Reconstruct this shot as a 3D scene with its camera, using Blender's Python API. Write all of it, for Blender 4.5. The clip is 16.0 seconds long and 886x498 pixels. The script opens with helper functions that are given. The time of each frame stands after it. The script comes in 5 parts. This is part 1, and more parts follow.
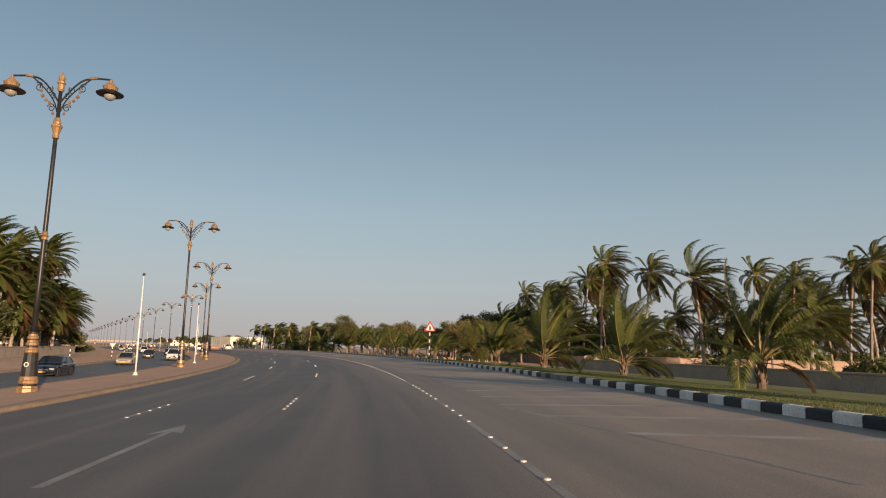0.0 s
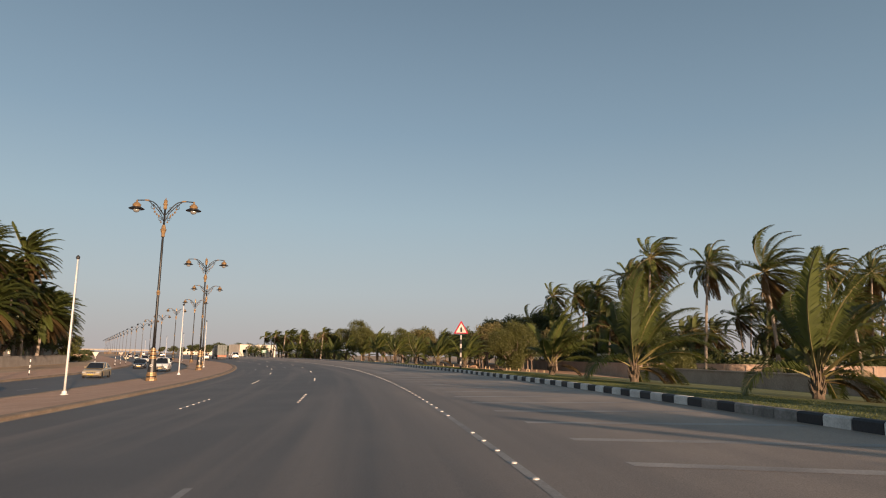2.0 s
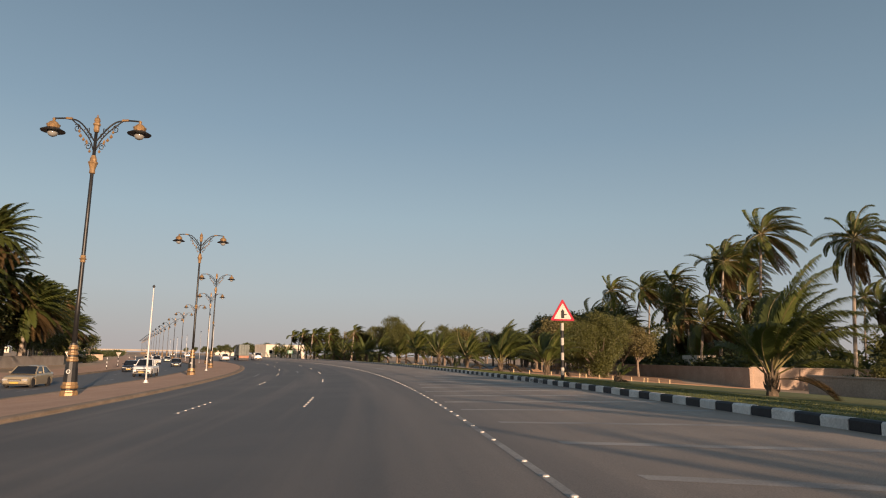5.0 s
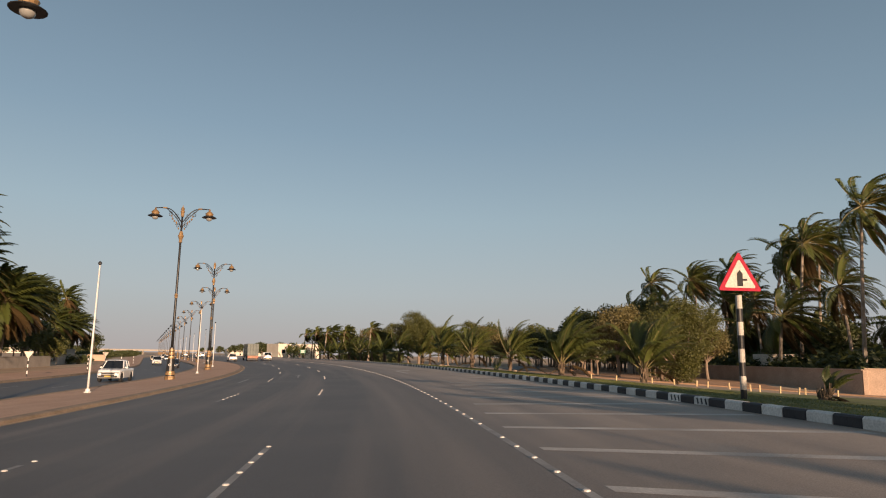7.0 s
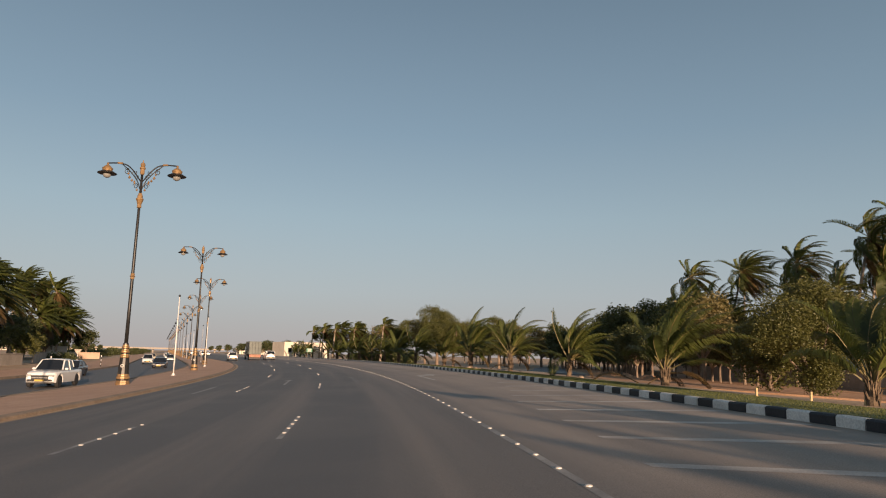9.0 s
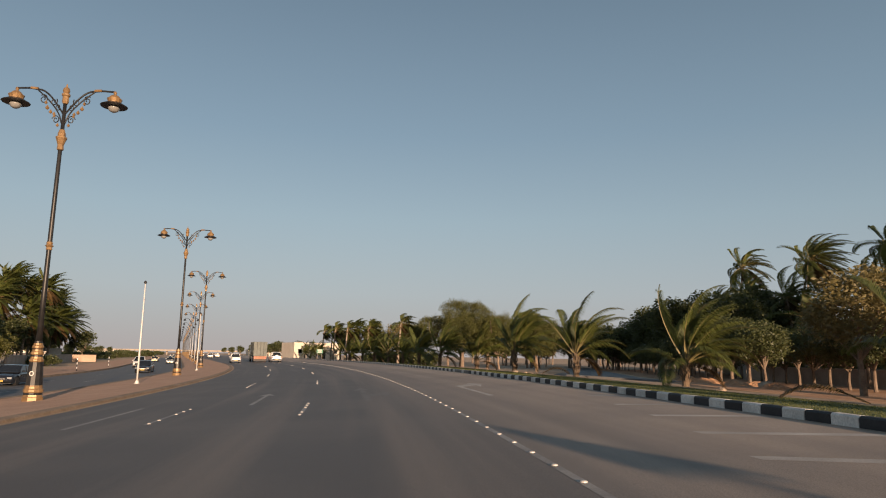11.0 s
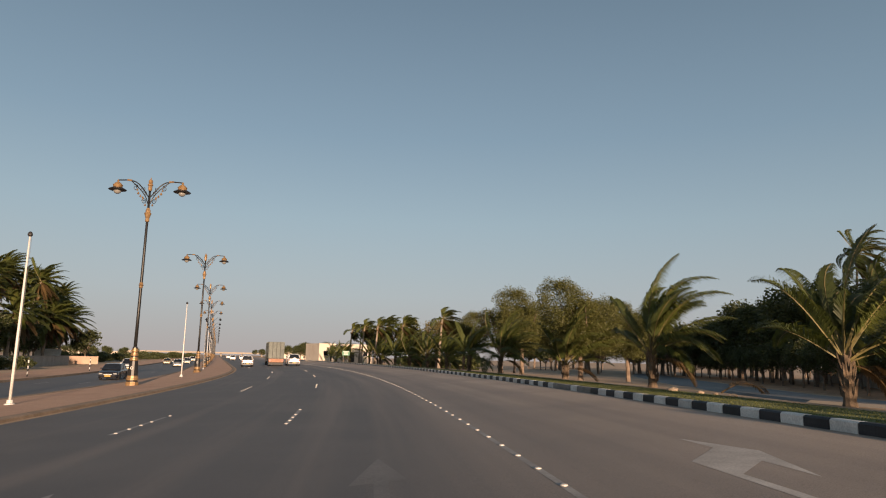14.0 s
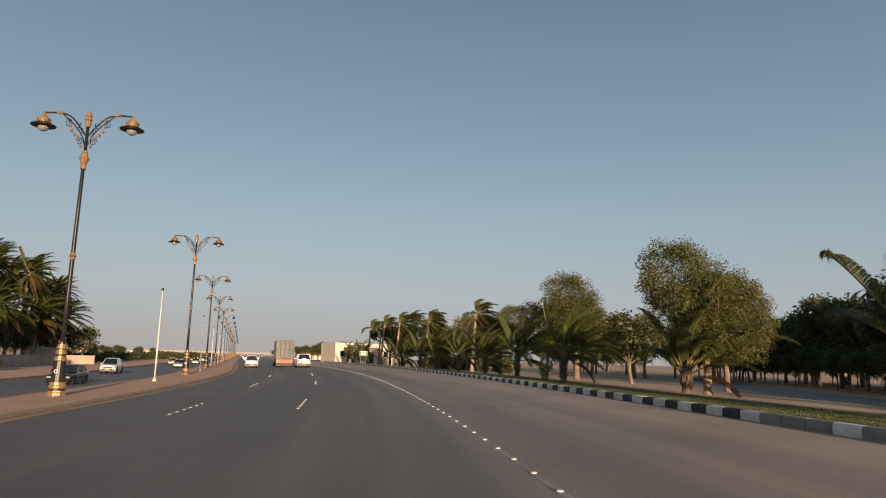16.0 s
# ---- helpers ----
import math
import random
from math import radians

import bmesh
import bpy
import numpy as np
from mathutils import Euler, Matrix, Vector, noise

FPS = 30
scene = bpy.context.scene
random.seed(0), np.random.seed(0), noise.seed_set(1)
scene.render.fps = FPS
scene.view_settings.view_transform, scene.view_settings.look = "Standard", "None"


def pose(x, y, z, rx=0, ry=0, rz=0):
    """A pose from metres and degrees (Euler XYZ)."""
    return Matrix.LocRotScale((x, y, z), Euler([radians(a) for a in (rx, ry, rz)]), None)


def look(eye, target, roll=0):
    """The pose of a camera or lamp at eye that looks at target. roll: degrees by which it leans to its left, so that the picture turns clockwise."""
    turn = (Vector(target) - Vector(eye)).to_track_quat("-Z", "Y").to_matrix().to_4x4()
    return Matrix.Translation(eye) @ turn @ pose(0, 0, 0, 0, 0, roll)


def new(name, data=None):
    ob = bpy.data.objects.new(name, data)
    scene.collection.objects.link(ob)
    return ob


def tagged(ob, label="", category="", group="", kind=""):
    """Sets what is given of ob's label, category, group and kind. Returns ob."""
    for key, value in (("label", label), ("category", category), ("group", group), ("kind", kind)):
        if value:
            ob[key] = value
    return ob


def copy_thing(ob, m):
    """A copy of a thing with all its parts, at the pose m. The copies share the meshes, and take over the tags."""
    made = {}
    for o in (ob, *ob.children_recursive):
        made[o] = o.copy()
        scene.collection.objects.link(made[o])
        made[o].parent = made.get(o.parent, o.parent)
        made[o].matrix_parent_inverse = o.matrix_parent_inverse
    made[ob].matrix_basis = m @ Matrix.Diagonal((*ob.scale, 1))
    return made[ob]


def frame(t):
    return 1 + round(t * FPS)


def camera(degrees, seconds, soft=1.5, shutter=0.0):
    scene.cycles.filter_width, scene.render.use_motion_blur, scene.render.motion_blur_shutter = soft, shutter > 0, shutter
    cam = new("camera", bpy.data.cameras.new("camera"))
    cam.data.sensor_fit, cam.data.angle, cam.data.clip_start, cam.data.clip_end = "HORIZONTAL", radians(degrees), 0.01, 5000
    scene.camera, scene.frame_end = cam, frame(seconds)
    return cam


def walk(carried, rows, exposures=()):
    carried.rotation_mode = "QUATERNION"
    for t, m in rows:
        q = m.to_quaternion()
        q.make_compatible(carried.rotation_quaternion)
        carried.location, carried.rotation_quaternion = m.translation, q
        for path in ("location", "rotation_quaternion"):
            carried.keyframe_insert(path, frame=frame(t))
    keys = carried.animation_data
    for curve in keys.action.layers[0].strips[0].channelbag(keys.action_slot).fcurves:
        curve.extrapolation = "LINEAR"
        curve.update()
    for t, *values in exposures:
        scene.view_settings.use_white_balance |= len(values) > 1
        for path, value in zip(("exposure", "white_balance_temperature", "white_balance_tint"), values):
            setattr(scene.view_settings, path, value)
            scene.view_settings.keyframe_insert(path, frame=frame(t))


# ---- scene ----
cam = camera(67.2, 16.0, soft=1.1)
ROWS = [
    (0.0, -0.206, 1.601, 1.460, -0.35, 8.59, -1.21),
    (0.5, -0.493, 4.926, 1.460, -0.03, 8.73, -1.19),
    (1.0, -0.800, 8.282, 1.460, 0.33, 8.71, -1.00),
    (1.5, -1.132, 11.660, 1.460, 0.66, 8.93, -0.83),
    (2.0, -1.491, 15.053, 1.460, 1.09, 9.15, -0.83),
    (2.5, -1.880, 18.454, 1.460, 1.55, 9.56, -0.96),
    (3.0, -2.301, 21.859, 1.460, 2.18, 9.38, -0.90),
    (3.5, -2.755, 25.262, 1.460, 2.71, 9.19, -0.90),
    (4.0, -3.243, 28.662, 1.460, 3.16, 9.23, -0.94),
    (6.5, -6.152, 45.540, 1.460, 5.35, 9.18, -0.91),
    (7, -6.817, 48.889, 1.460, 5.64, 9.16, -0.87),
    (7.5, -7.505, 52.231, 1.460, 5.88, 9.07, -0.99),
    (8, -8.214, 55.568, 1.460, 6.07, 9.03, -1.00),
    (8.5, -8.942, 58.900, 1.460, 6.36, 8.96, -1.06),
    (9, -9.687, 62.230, 1.460, 6.64, 9.13, -1.20),
    (11.5, -13.621, 78.911, 1.460, 8.28, 9.18, -1.02),
    (12.0, -14.448, 82.264, 1.460, 8.63, 9.26, -1.24),
    (12.5, -15.292, 85.626, 1.460, 9.15, 9.16, -1.18),
    (13.0, -16.154, 88.995, 1.460, 9.65, 9.20, -1.33),
    (13.5, -17.039, 92.372, 1.460, 10.25, 9.37, -1.26),
    (14.0, -17.950, 95.756, 1.460, 10.82, 9.38, -1.16),
    (14.5, -18.894, 99.145, 1.460, 11.26, 9.39, -0.82),
    (15.0, -19.879, 102.537, 1.460, 11.74, 9.56, -1.24),
    (15.5, -20.911, 105.928, 1.460, 12.19, 9.73, -1.40),
    (16.0, -22.001, 109.313, 1.460, 12.61, 9.45, -1.47),
]
walk(cam, [(t, pose(x, y, z, 90 + pitch, roll, yaw)) for t, x, y, z, yaw, pitch, roll in ROWS], [(0.0, 0.67, 6780, 15.5), (6.0, 0.61, 6780, 15.5), (16.0, 0.59, 6780, 15.5)])

# ---- world, sun ----
SUN_AZ, SUN_EL = 151.5, 8.5
world = bpy.data.worlds.new("sky")
scene.world = world
world.use_nodes = True
wn = world.node_tree
sky = wn.nodes.new("ShaderNodeTexSky")
sky.sky_type = 'NISHITA'
sky.sun_disc = False
sky.sun_elevation, sky.sun_rotation = radians(SUN_EL), radians(SUN_AZ)
sky.altitude, sky.air_density, sky.dust_density, sky.ozone_density = 10, 1.0, 2.4, 1.0
# haze painted into the sky all round: height ramp, 0.6 overhead, more at horizon
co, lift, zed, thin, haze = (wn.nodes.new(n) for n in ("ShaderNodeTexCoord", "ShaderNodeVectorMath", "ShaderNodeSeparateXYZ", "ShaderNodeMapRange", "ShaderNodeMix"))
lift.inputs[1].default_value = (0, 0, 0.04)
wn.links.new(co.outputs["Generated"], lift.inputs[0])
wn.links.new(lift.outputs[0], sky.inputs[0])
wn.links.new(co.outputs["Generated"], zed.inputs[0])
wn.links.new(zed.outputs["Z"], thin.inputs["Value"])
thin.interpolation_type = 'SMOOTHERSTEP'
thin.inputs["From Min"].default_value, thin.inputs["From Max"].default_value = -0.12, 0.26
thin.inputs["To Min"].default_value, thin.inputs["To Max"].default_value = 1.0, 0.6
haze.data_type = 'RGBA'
painted_sky, lit = wn.nodes.new("ShaderNodeValToRGB"), wn.nodes.new("ShaderNodeVectorMath")
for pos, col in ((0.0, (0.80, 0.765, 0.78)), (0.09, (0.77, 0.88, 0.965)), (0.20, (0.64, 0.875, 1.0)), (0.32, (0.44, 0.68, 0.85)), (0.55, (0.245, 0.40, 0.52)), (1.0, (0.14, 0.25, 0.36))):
    el = painted_sky.color_ramp.elements[0] if pos == 0 else painted_sky.color_ramp.elements[-1] if pos == 1 else painted_sky.color_ramp.elements.new(pos)
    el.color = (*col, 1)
wn.links.new(zed.outputs["Z"], painted_sky.inputs["Fac"])
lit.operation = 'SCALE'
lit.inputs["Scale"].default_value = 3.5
wn.links.new(painted_sky.outputs["Color"], lit.inputs[0])
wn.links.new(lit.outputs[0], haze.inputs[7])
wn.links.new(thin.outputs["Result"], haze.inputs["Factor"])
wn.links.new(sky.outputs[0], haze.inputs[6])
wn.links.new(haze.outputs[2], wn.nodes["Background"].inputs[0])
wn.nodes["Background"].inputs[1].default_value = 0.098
sun_dir = Vector((math.sin(radians(SUN_AZ)) * math.cos(radians(SUN_EL)), math.cos(radians(SUN_AZ)) * math.cos(radians(SUN_EL)), math.sin(radians(SUN_EL))))
sun = new("sun", bpy.data.lights.new("sun", 'SUN'))
sun.data.energy, sun.data.angle, sun.data.color = 5.1, radians(0.6), (1.0, 0.72, 0.485)
sun.matrix_world = look(sun_dir * 300, (0, 0, 0))


# ---- materials ----
def nodes_of(name):
    m = bpy.data.materials.new(name)
    m.use_nodes = True
    nt = m.node_tree
    return m, nt, nt.nodes["Principled BSDF"]


def surf(name, dark, light, scale=2.0, rough=0.8, bump=0.2, fine=30.0, metal=0.0, vary=0.0, island=False, spec=0.4, coat=0.0):
    """Two-scale mottled surface in world coordinates: large stains between two colours, fine grain in value and relief."""
    m, nt, p = nodes_of(name)
    N, K = nt.nodes.new, nt.links.new
    geo = N("ShaderNodeNewGeometry")
    big, small = N("ShaderNodeTexNoise"), N("ShaderNodeTexNoise")
    for n, s, d in ((big, scale, 4), (small, fine, 3)):
        n.inputs["Scale"].default_value, n.inputs["Detail"].default_value = s, d
        K(geo.outputs["Position"], n.inputs["Vector"])
    ramp = N("ShaderNodeValToRGB")
    ramp.color_ramp.elements[0].position, ramp.color_ramp.elements[1].position = 0.32, 0.68
    ramp.color_ramp.elements[0].color, ramp.color_ramp.elements[1].color = (*dark, 1), (*light, 1)
    K(big.outputs["Fac"], ramp.inputs["Fac"])
    hsv = N("ShaderNodeHueSaturation")
    K(ramp.outputs["Color"], hsv.inputs["Color"])
    val = N("ShaderNodeMapRange")
    val.inputs["From Min"].default_value, val.inputs["From Max"].default_value = 0.25, 0.75
    val.inputs["To Min"].default_value, val.inputs["To Max"].default_value = 0.8, 1.2
    K(small.outputs["Fac"], val.inputs["Value"])
    last = val.outputs["Result"]
    if vary or island:
        rnd = geo.outputs["Random Per Island"] if island else N("ShaderNodeObjectInfo").outputs["Random"]
        mr = N("ShaderNodeMapRange")
        mr.inputs["To Min"].default_value, mr.inputs["To Max"].default_value = 1 - vary, 1 + vary
        K(rnd, mr.inputs["Value"])
        mul = N("ShaderNodeMath")
        mul.operation = 'MULTIPLY'
        K(last, mul.inputs[0])
        K(mr.outputs["Result"], mul.inputs[1])
        last = mul.outputs[0]
    K(last, hsv.inputs["Value"])
    K(hsv.outputs["Color"], p.inputs["Base Color"])
    p.inputs["Roughness"].default_value, p.inputs["Metallic"].default_value = rough, metal
    p.inputs["Specular IOR Level"].default_value = spec
    p.inputs["Coat Weight"].default_value = coat
    if bump:
        b = N("ShaderNodeBump")
        b.inputs["Strength"].default_value, b.inputs["Distance"].default_value = bump, 0.02
        K(small.outputs["Fac"], b.inputs["Height"])
        K(b.outputs["Normal"], p.inputs["Normal"])
    return m


def leaf_mat(name, dark, light, trans, island=False, rough=0.55):
    """Leaf: glossy front, some light coming through, hue changing from leaf to leaf."""
    m, nt, p = nodes_of(name)
    N, K = nt.nodes.new, nt.links.new
    geo = N("ShaderNodeNewGeometry")
    rnd = geo.outputs["Random Per Island"] if island else N("ShaderNodeObjectInfo").outputs["Random"]
    noi = N("ShaderNodeTexNoise")
    noi.inputs["Scale"].default_value = 1.3
    K(geo.outputs["Position"], noi.inputs["Vector"])
    mixf = N("ShaderNodeMath")
    mixf.operation = 'MULTIPLY_ADD'
    mixf.inputs[1].default_value = 0.7
    K(rnd, mixf.inputs[0])
    sc = N("ShaderNodeMath")
    sc.operation = 'MULTIPLY'
    sc.inputs[1].default_value = 0.5
    K(noi.outputs["Fac"], sc.inputs[0])
    K(sc.outputs[0], mixf.inputs[2])
    ramp = N("ShaderNodeValToRGB")
    ramp.color_ramp.elements[0].color, ramp.color_ramp.elements[1].color = (*dark, 1), (*light, 1)
    K(mixf.outputs[0], ramp.inputs["Fac"])
    K(ramp.outputs["Color"], p.inputs["Base Color"])
    p.inputs["Roughness"].default_value = rough
    tr = N("ShaderNodeBsdfTranslucent")
    tr.inputs["Color"].default_value = (*trans, 1)
    mix = N("ShaderNodeMixShader")
    mix.inputs[0].default_value = 0.3
    K(p.outputs[0], mix.inputs[1])
    K(tr.outputs[0], mix.inputs[2])
    K(mix.outputs[0], nt.nodes["Material Output"].inputs["Surface"])
    return m


def asphalt_mat(name, lane, dusty, grey):
    """Asphalt with wheel tracks along the lanes and sand dust towards the outer lane (u: across, v: along)."""
    m, nt, p = nodes_of(name)
    N, K = nt.nodes.new, nt.links.new
    uv = N("ShaderNodeTexCoord")
    geo = N("ShaderNodeNewGeometry")
    sep = N("ShaderNodeSeparateXYZ")
    K(uv.outputs["UV"], sep.inputs[0])
    mp = N("ShaderNodeMapping")
    mp.inputs["Scale"].default_value = (0.8, 0.02, 1)
    K(uv.outputs["UV"], mp.inputs["Vector"])
    tracks, patch, grain = N("ShaderNodeTexNoise"), N("ShaderNodeTexNoise"), N("ShaderNodeTexNoise")
    tracks.inputs["Scale"].default_value, tracks.inputs["Detail"].default_value = 1.0, 3
    K(mp.outputs[0], tracks.inputs["Vector"])
    patch.inputs["Scale"].default_value, patch.inputs["Detail"].default_value = 0.25, 5
    K(geo.outputs["Position"], patch.inputs["Vector"])
    grain.inputs["Scale"].default_value, grain.inputs["Detail"].default_value = 60.0, 2
    K(geo.outputs["Position"], grain.inputs["Vector"])
    base = N("ShaderNodeMapRange")
    base.inputs["From Min"].default_value, base.inputs["From Max"].default_value = -1.5, 7.0
    K(sep.outputs["X"], base.inputs["Value"])
    wob = N("ShaderNodeMath")
    wob.operation = 'MULTIPLY_ADD'
    wob.inputs[1].default_value, wob.inputs[2].default_value = 1.3, -0.65
    K(tracks.outputs["Fac"], wob.inputs[0])
    add = N("ShaderNodeMath")
    K(base.outputs["Result"], add.inputs[0])
    K(wob.outputs[0], add.inputs[1])
    add.use_clamp = True
    mix = N("ShaderNodeMix")
    mix.data_type = 'RGBA'
    K(add.outputs[0], mix.inputs["Factor"])
    mix.inputs[6].default_value, mix.inputs[7].default_value = (*lane, 1), (*dusty, 1)
    mix2 = N("ShaderNodeMix")
    mix2.data_type = 'RGBA'
    pr = N("ShaderNodeMapRange")
    pr.inputs["From Min"].default_value, pr.inputs["From Max"].default_value = 0.45, 0.75
    pr.inputs["To Max"].default_value = 0.55
    K(patch.outputs["Fac"], pr.inputs["Value"])
    K(pr.outputs["Result"], mix2.inputs["Factor"])
    K(mix.outputs[2], mix2.inputs[6])
    mix2.inputs[7].default_value = (*grey, 1)
    hsv = N("ShaderNodeHueSaturation")
    gv = N("ShaderNodeMapRange")
    gv.inputs["From Min"].default_value, gv.inputs["From Max"].default_value = 0.3, 0.7
    gv.inputs["To Min"].default_value, gv.inputs["To Max"].default_value = 0.75, 1.25
    K(grain.outputs["Fac"], gv.inputs["Value"])
    K(gv.outputs["Result"], hsv.inputs["Value"])
    K(mix2.outputs[2], hsv.inputs["Color"])
    K(hsv.outputs["Color"], p.inputs["Base Color"])
    p.inputs["Roughness"].default_value = 0.62
    p.inputs["Specular IOR Level"].default_value = 0.42
    b = N("ShaderNodeBump")
    b.inputs["Strength"].default_value, b.inputs["Distance"].default_value = 0.35, 0.01
    K(grain.outputs["Fac"], b.inputs["Height"])
    K(b.outputs["Normal"], p.inputs["Normal"])
    return m


def plain(name, col, rough=0.5, metal=0.0, spec=0.5, coat=0.0):
    m, nt, p = nodes_of(name)
    p.inputs["Base Color"].default_value = (*col, 1)
    p.inputs["Roughness"].default_value, p.inputs["Metallic"].default_value = rough, metal
    p.inputs["Specular IOR Level"].default_value, p.inputs["Coat Weight"].default_value = spec, coat
    return m


ASPHALT = asphalt_mat("asphalt", (0.100, 0.090, 0.083), (0.375, 0.300, 0.238), (0.160, 0.140, 0.122))
ASPHALT_OLD = asphalt_mat("asphalt_service", (0.098, 0.098, 0.102), (0.11, 0.108, 0.105), (0.13, 0.12, 0.11))
SAND = surf("sand", (0.33, 0.232, 0.155), (0.47, 0.345, 0.235), 0.35, 0.95, 0.6, 9)
SOIL = surf("soil", (0.30, 0.155, 0.082), (0.49, 0.285, 0.16), 0.5, 0.95, 0.6, 8)
PAVER = surf("paver", (0.43, 0.265, 0.182), (0.50, 0.32, 0.222), 0.6, 0.9, 0.2, 14)
KERB_SAND = surf("kerb_sand", (0.20, 0.15, 0.105), (0.29, 0.22, 0.16), 1.2, 0.9, 0.3, 12)
K_WHITE = surf("kerb_white", (0.56, 0.535, 0.50), (0.76, 0.735, 0.69), 1.8, 0.75, 0.25, 25, vary=0.12)
K_BLACK = surf("kerb_black", (0.016, 0.017, 0.02), (0.03, 0.03, 0.034), 1.8, 0.6, 0.25, 25, vary=0.2)
K_GREY = surf("kerb_grey", (0.17, 0.16, 0.145), (0.27, 0.25, 0.23), 2.5, 0.85, 0.3, 20, vary=0.15)
MARK = surf("road_paint", (0.25, 0.24, 0.225), (0.42, 0.41, 0.39), 1.5, 0.7, 0.1, 30)
MARK_FAINT = surf("worn_road_paint", (0.20, 0.185, 0.17), (0.32, 0.30, 0.275), 1.2, 0.62, 0.1, 30, spec=0.5)
MARK_GHOST = surf("rubbed_out_road_paint", (0.112, 0.101, 0.092), (0.165, 0.15, 0.135), 0.9, 0.62, 0.1, 30, spec=0.45)
HATCH_FAINT = surf("faded_hatch_paint", (0.235, 0.21, 0.188), (0.41, 0.375, 0.34), 0.7, 0.62, 0.1, 30, spec=0.5)
HATCH = surf("worn_hatch_paint", (0.32, 0.285, 0.25), (0.55, 0.51, 0.46), 0.9, 0.62, 0.1, 30, spec=0.5)
STUD = plain("stud_ceramic", (0.50, 0.48, 0.45), 0.4)
WALL = surf("wall_plaster", (0.39, 0.275, 0.205), (0.48, 0.348, 0.262), 0.7, 0.92, 0.25, 10)
WALL_GREY = surf("wall_block", (0.30, 0.26, 0.22), (0.38, 0.33, 0.28), 0.6, 0.92, 0.3, 10)
CREAM = surf("cream_plaster", (0.58, 0.50, 0.41), (0.68, 0.60, 0.50), 0.4, 0.9, 0.15, 6)
WHITEWASH = surf("whitewash", (0.48, 0.46, 0.43), (0.58, 0.56, 0.53), 0.4, 0.85, 0.15, 6)
GRASS_SOIL = surf("turf", (0.085, 0.105, 0.028), (0.165, 0.170, 0.055), 0.8, 0.95, 0.6, 18)
GRASS = leaf_mat("grass_blade", (0.080, 0.100, 0.028), (0.125, 0.138, 0.042), (0.12, 0.14, 0.035), island=True)
FROND = leaf_mat("frond_green", (0.020, 0.033, 0.010), (0.112, 0.132, 0.030), (0.17, 0.20, 0.035))
RIB = surf("frond_midrib", (0.10, 0.085, 0.032), (0.20, 0.165, 0.065), 2.0, 0.6, 0.1, 20)
FROND_DRY = leaf_mat("frond_dry", (0.07, 0.045, 0.022), (0.17, 0.115, 0.05), (0.12, 0.08, 0.03))
LEAF = leaf_mat("leaf_green", (0.045, 0.055, 0.016), (0.125, 0.128, 0.034), (0.15, 0.155, 0.035), island=True)
LEAF_DARK = leaf_mat("leaf_dark", (0.032, 0.044, 0.017), (0.085, 0.098, 0.032), (0.09, 0.11, 0.03), island=True)
LEAF_DRY = leaf_mat("leaf_olive", (0.10, 0.085, 0.035), (0.19, 0.16, 0.06), (0.18, 0.15, 0.05), island=True)
BARK = surf("palm_bark", (0.17, 0.14, 0.11), (0.30, 0.25, 0.20), 1.5, 0.95, 0.8, 14, vary=0.15)
BARK_YOUNG = surf("young_palm_bark", (0.075, 0.055, 0.038), (0.17, 0.125, 0.085), 3.0, 0.95, 0.8, 22, vary=0.15)
BARK_TREE = surf("tree_bark", (0.13, 0.095, 0.07), (0.24, 0.185, 0.14), 2.0, 0.95, 0.8, 14, vary=0.15)
BLACK = surf("black_paint", (0.010, 0.011, 0.012), (0.022, 0.022, 0.023), 3, 0.42, 0.05, 30)
GOLD = surf("gold_paint", (0.19, 0.118, 0.058), (0.32, 0.205, 0.10), 4, 0.4, 0.1, 30, metal=0.3)
WHITE = surf("white_paint", (0.54, 0.53, 0.51), (0.66, 0.65, 0.63), 2, 0.45, 0.05, 20)
STEEL = plain("steel", (0.45, 0.45, 0.46), 0.4, 0.9)
RED = surf("sign_red", (0.27, 0.004, 0.022), (0.33, 0.006, 0.03), 4, 0.55, 0.0, 20, spec=0.15)
SIGN_WHITE = surf("sign_white", (0.40, 0.37, 0.325), (0.48, 0.44, 0.39), 3, 0.5, 0.0, 20, spec=0.2)
SIGN_GREEN = surf("sign_green", (0.02, 0.15, 0.09), (0.03, 0.18, 0.11), 3, 0.45, 0.0, 20)
PEG = surf("peg_wood", (0.45, 0.33, 0.18), (0.58, 0.45, 0.27), 5, 0.85, 0.3, 20)
ROCK = surf("rock", (0.28, 0.21, 0.15), (0.40, 0.32, 0.24), 3, 0.95, 0.6, 12)
LAMP_GLASS = plain("lamp_glass", (0.24, 0.24, 0.23), 0.12, 0.0, 0.7)
GLASS = plain("car_glass", (0.012, 0.014, 0.017), 0.06, 0.0, 0.8)
TYRE = plain("tyre", (0.02, 0.02, 0.021), 0.85)
RIM = plain("rim", (0.42, 0.42, 0.43), 0.35, 0.8)
PLASTIC = plain("black_plastic", (0.02, 0.02, 0.022), 0.6)
TAIL = plain("tail_lamp", (0.35, 0.01, 0.012), 0.25)
HEAD = plain("head_lamp", (0.30, 0.31, 0.32), 0.1)
PLATE = plain("plate_yellow", (0.42, 0.29, 0.05), 0.5)
CAR_WHITE = plain("car_white", (0.72, 0.72, 0.71), 0.28, 0.0, 0.5, 0.6)
CAR_BLACK = plain("car_dark", (0.012, 0.014, 0.02), 0.25, 0.0, 0.5, 0.7)
CAR_SILVER = plain("car_silver", (0.36, 0.38, 0.37), 0.3, 0.6, 0.5, 0.6)
CAR_GOLD = plain("car_beige", (0.40, 0.33, 0.22), 0.3, 0.4, 0.5, 0.6)
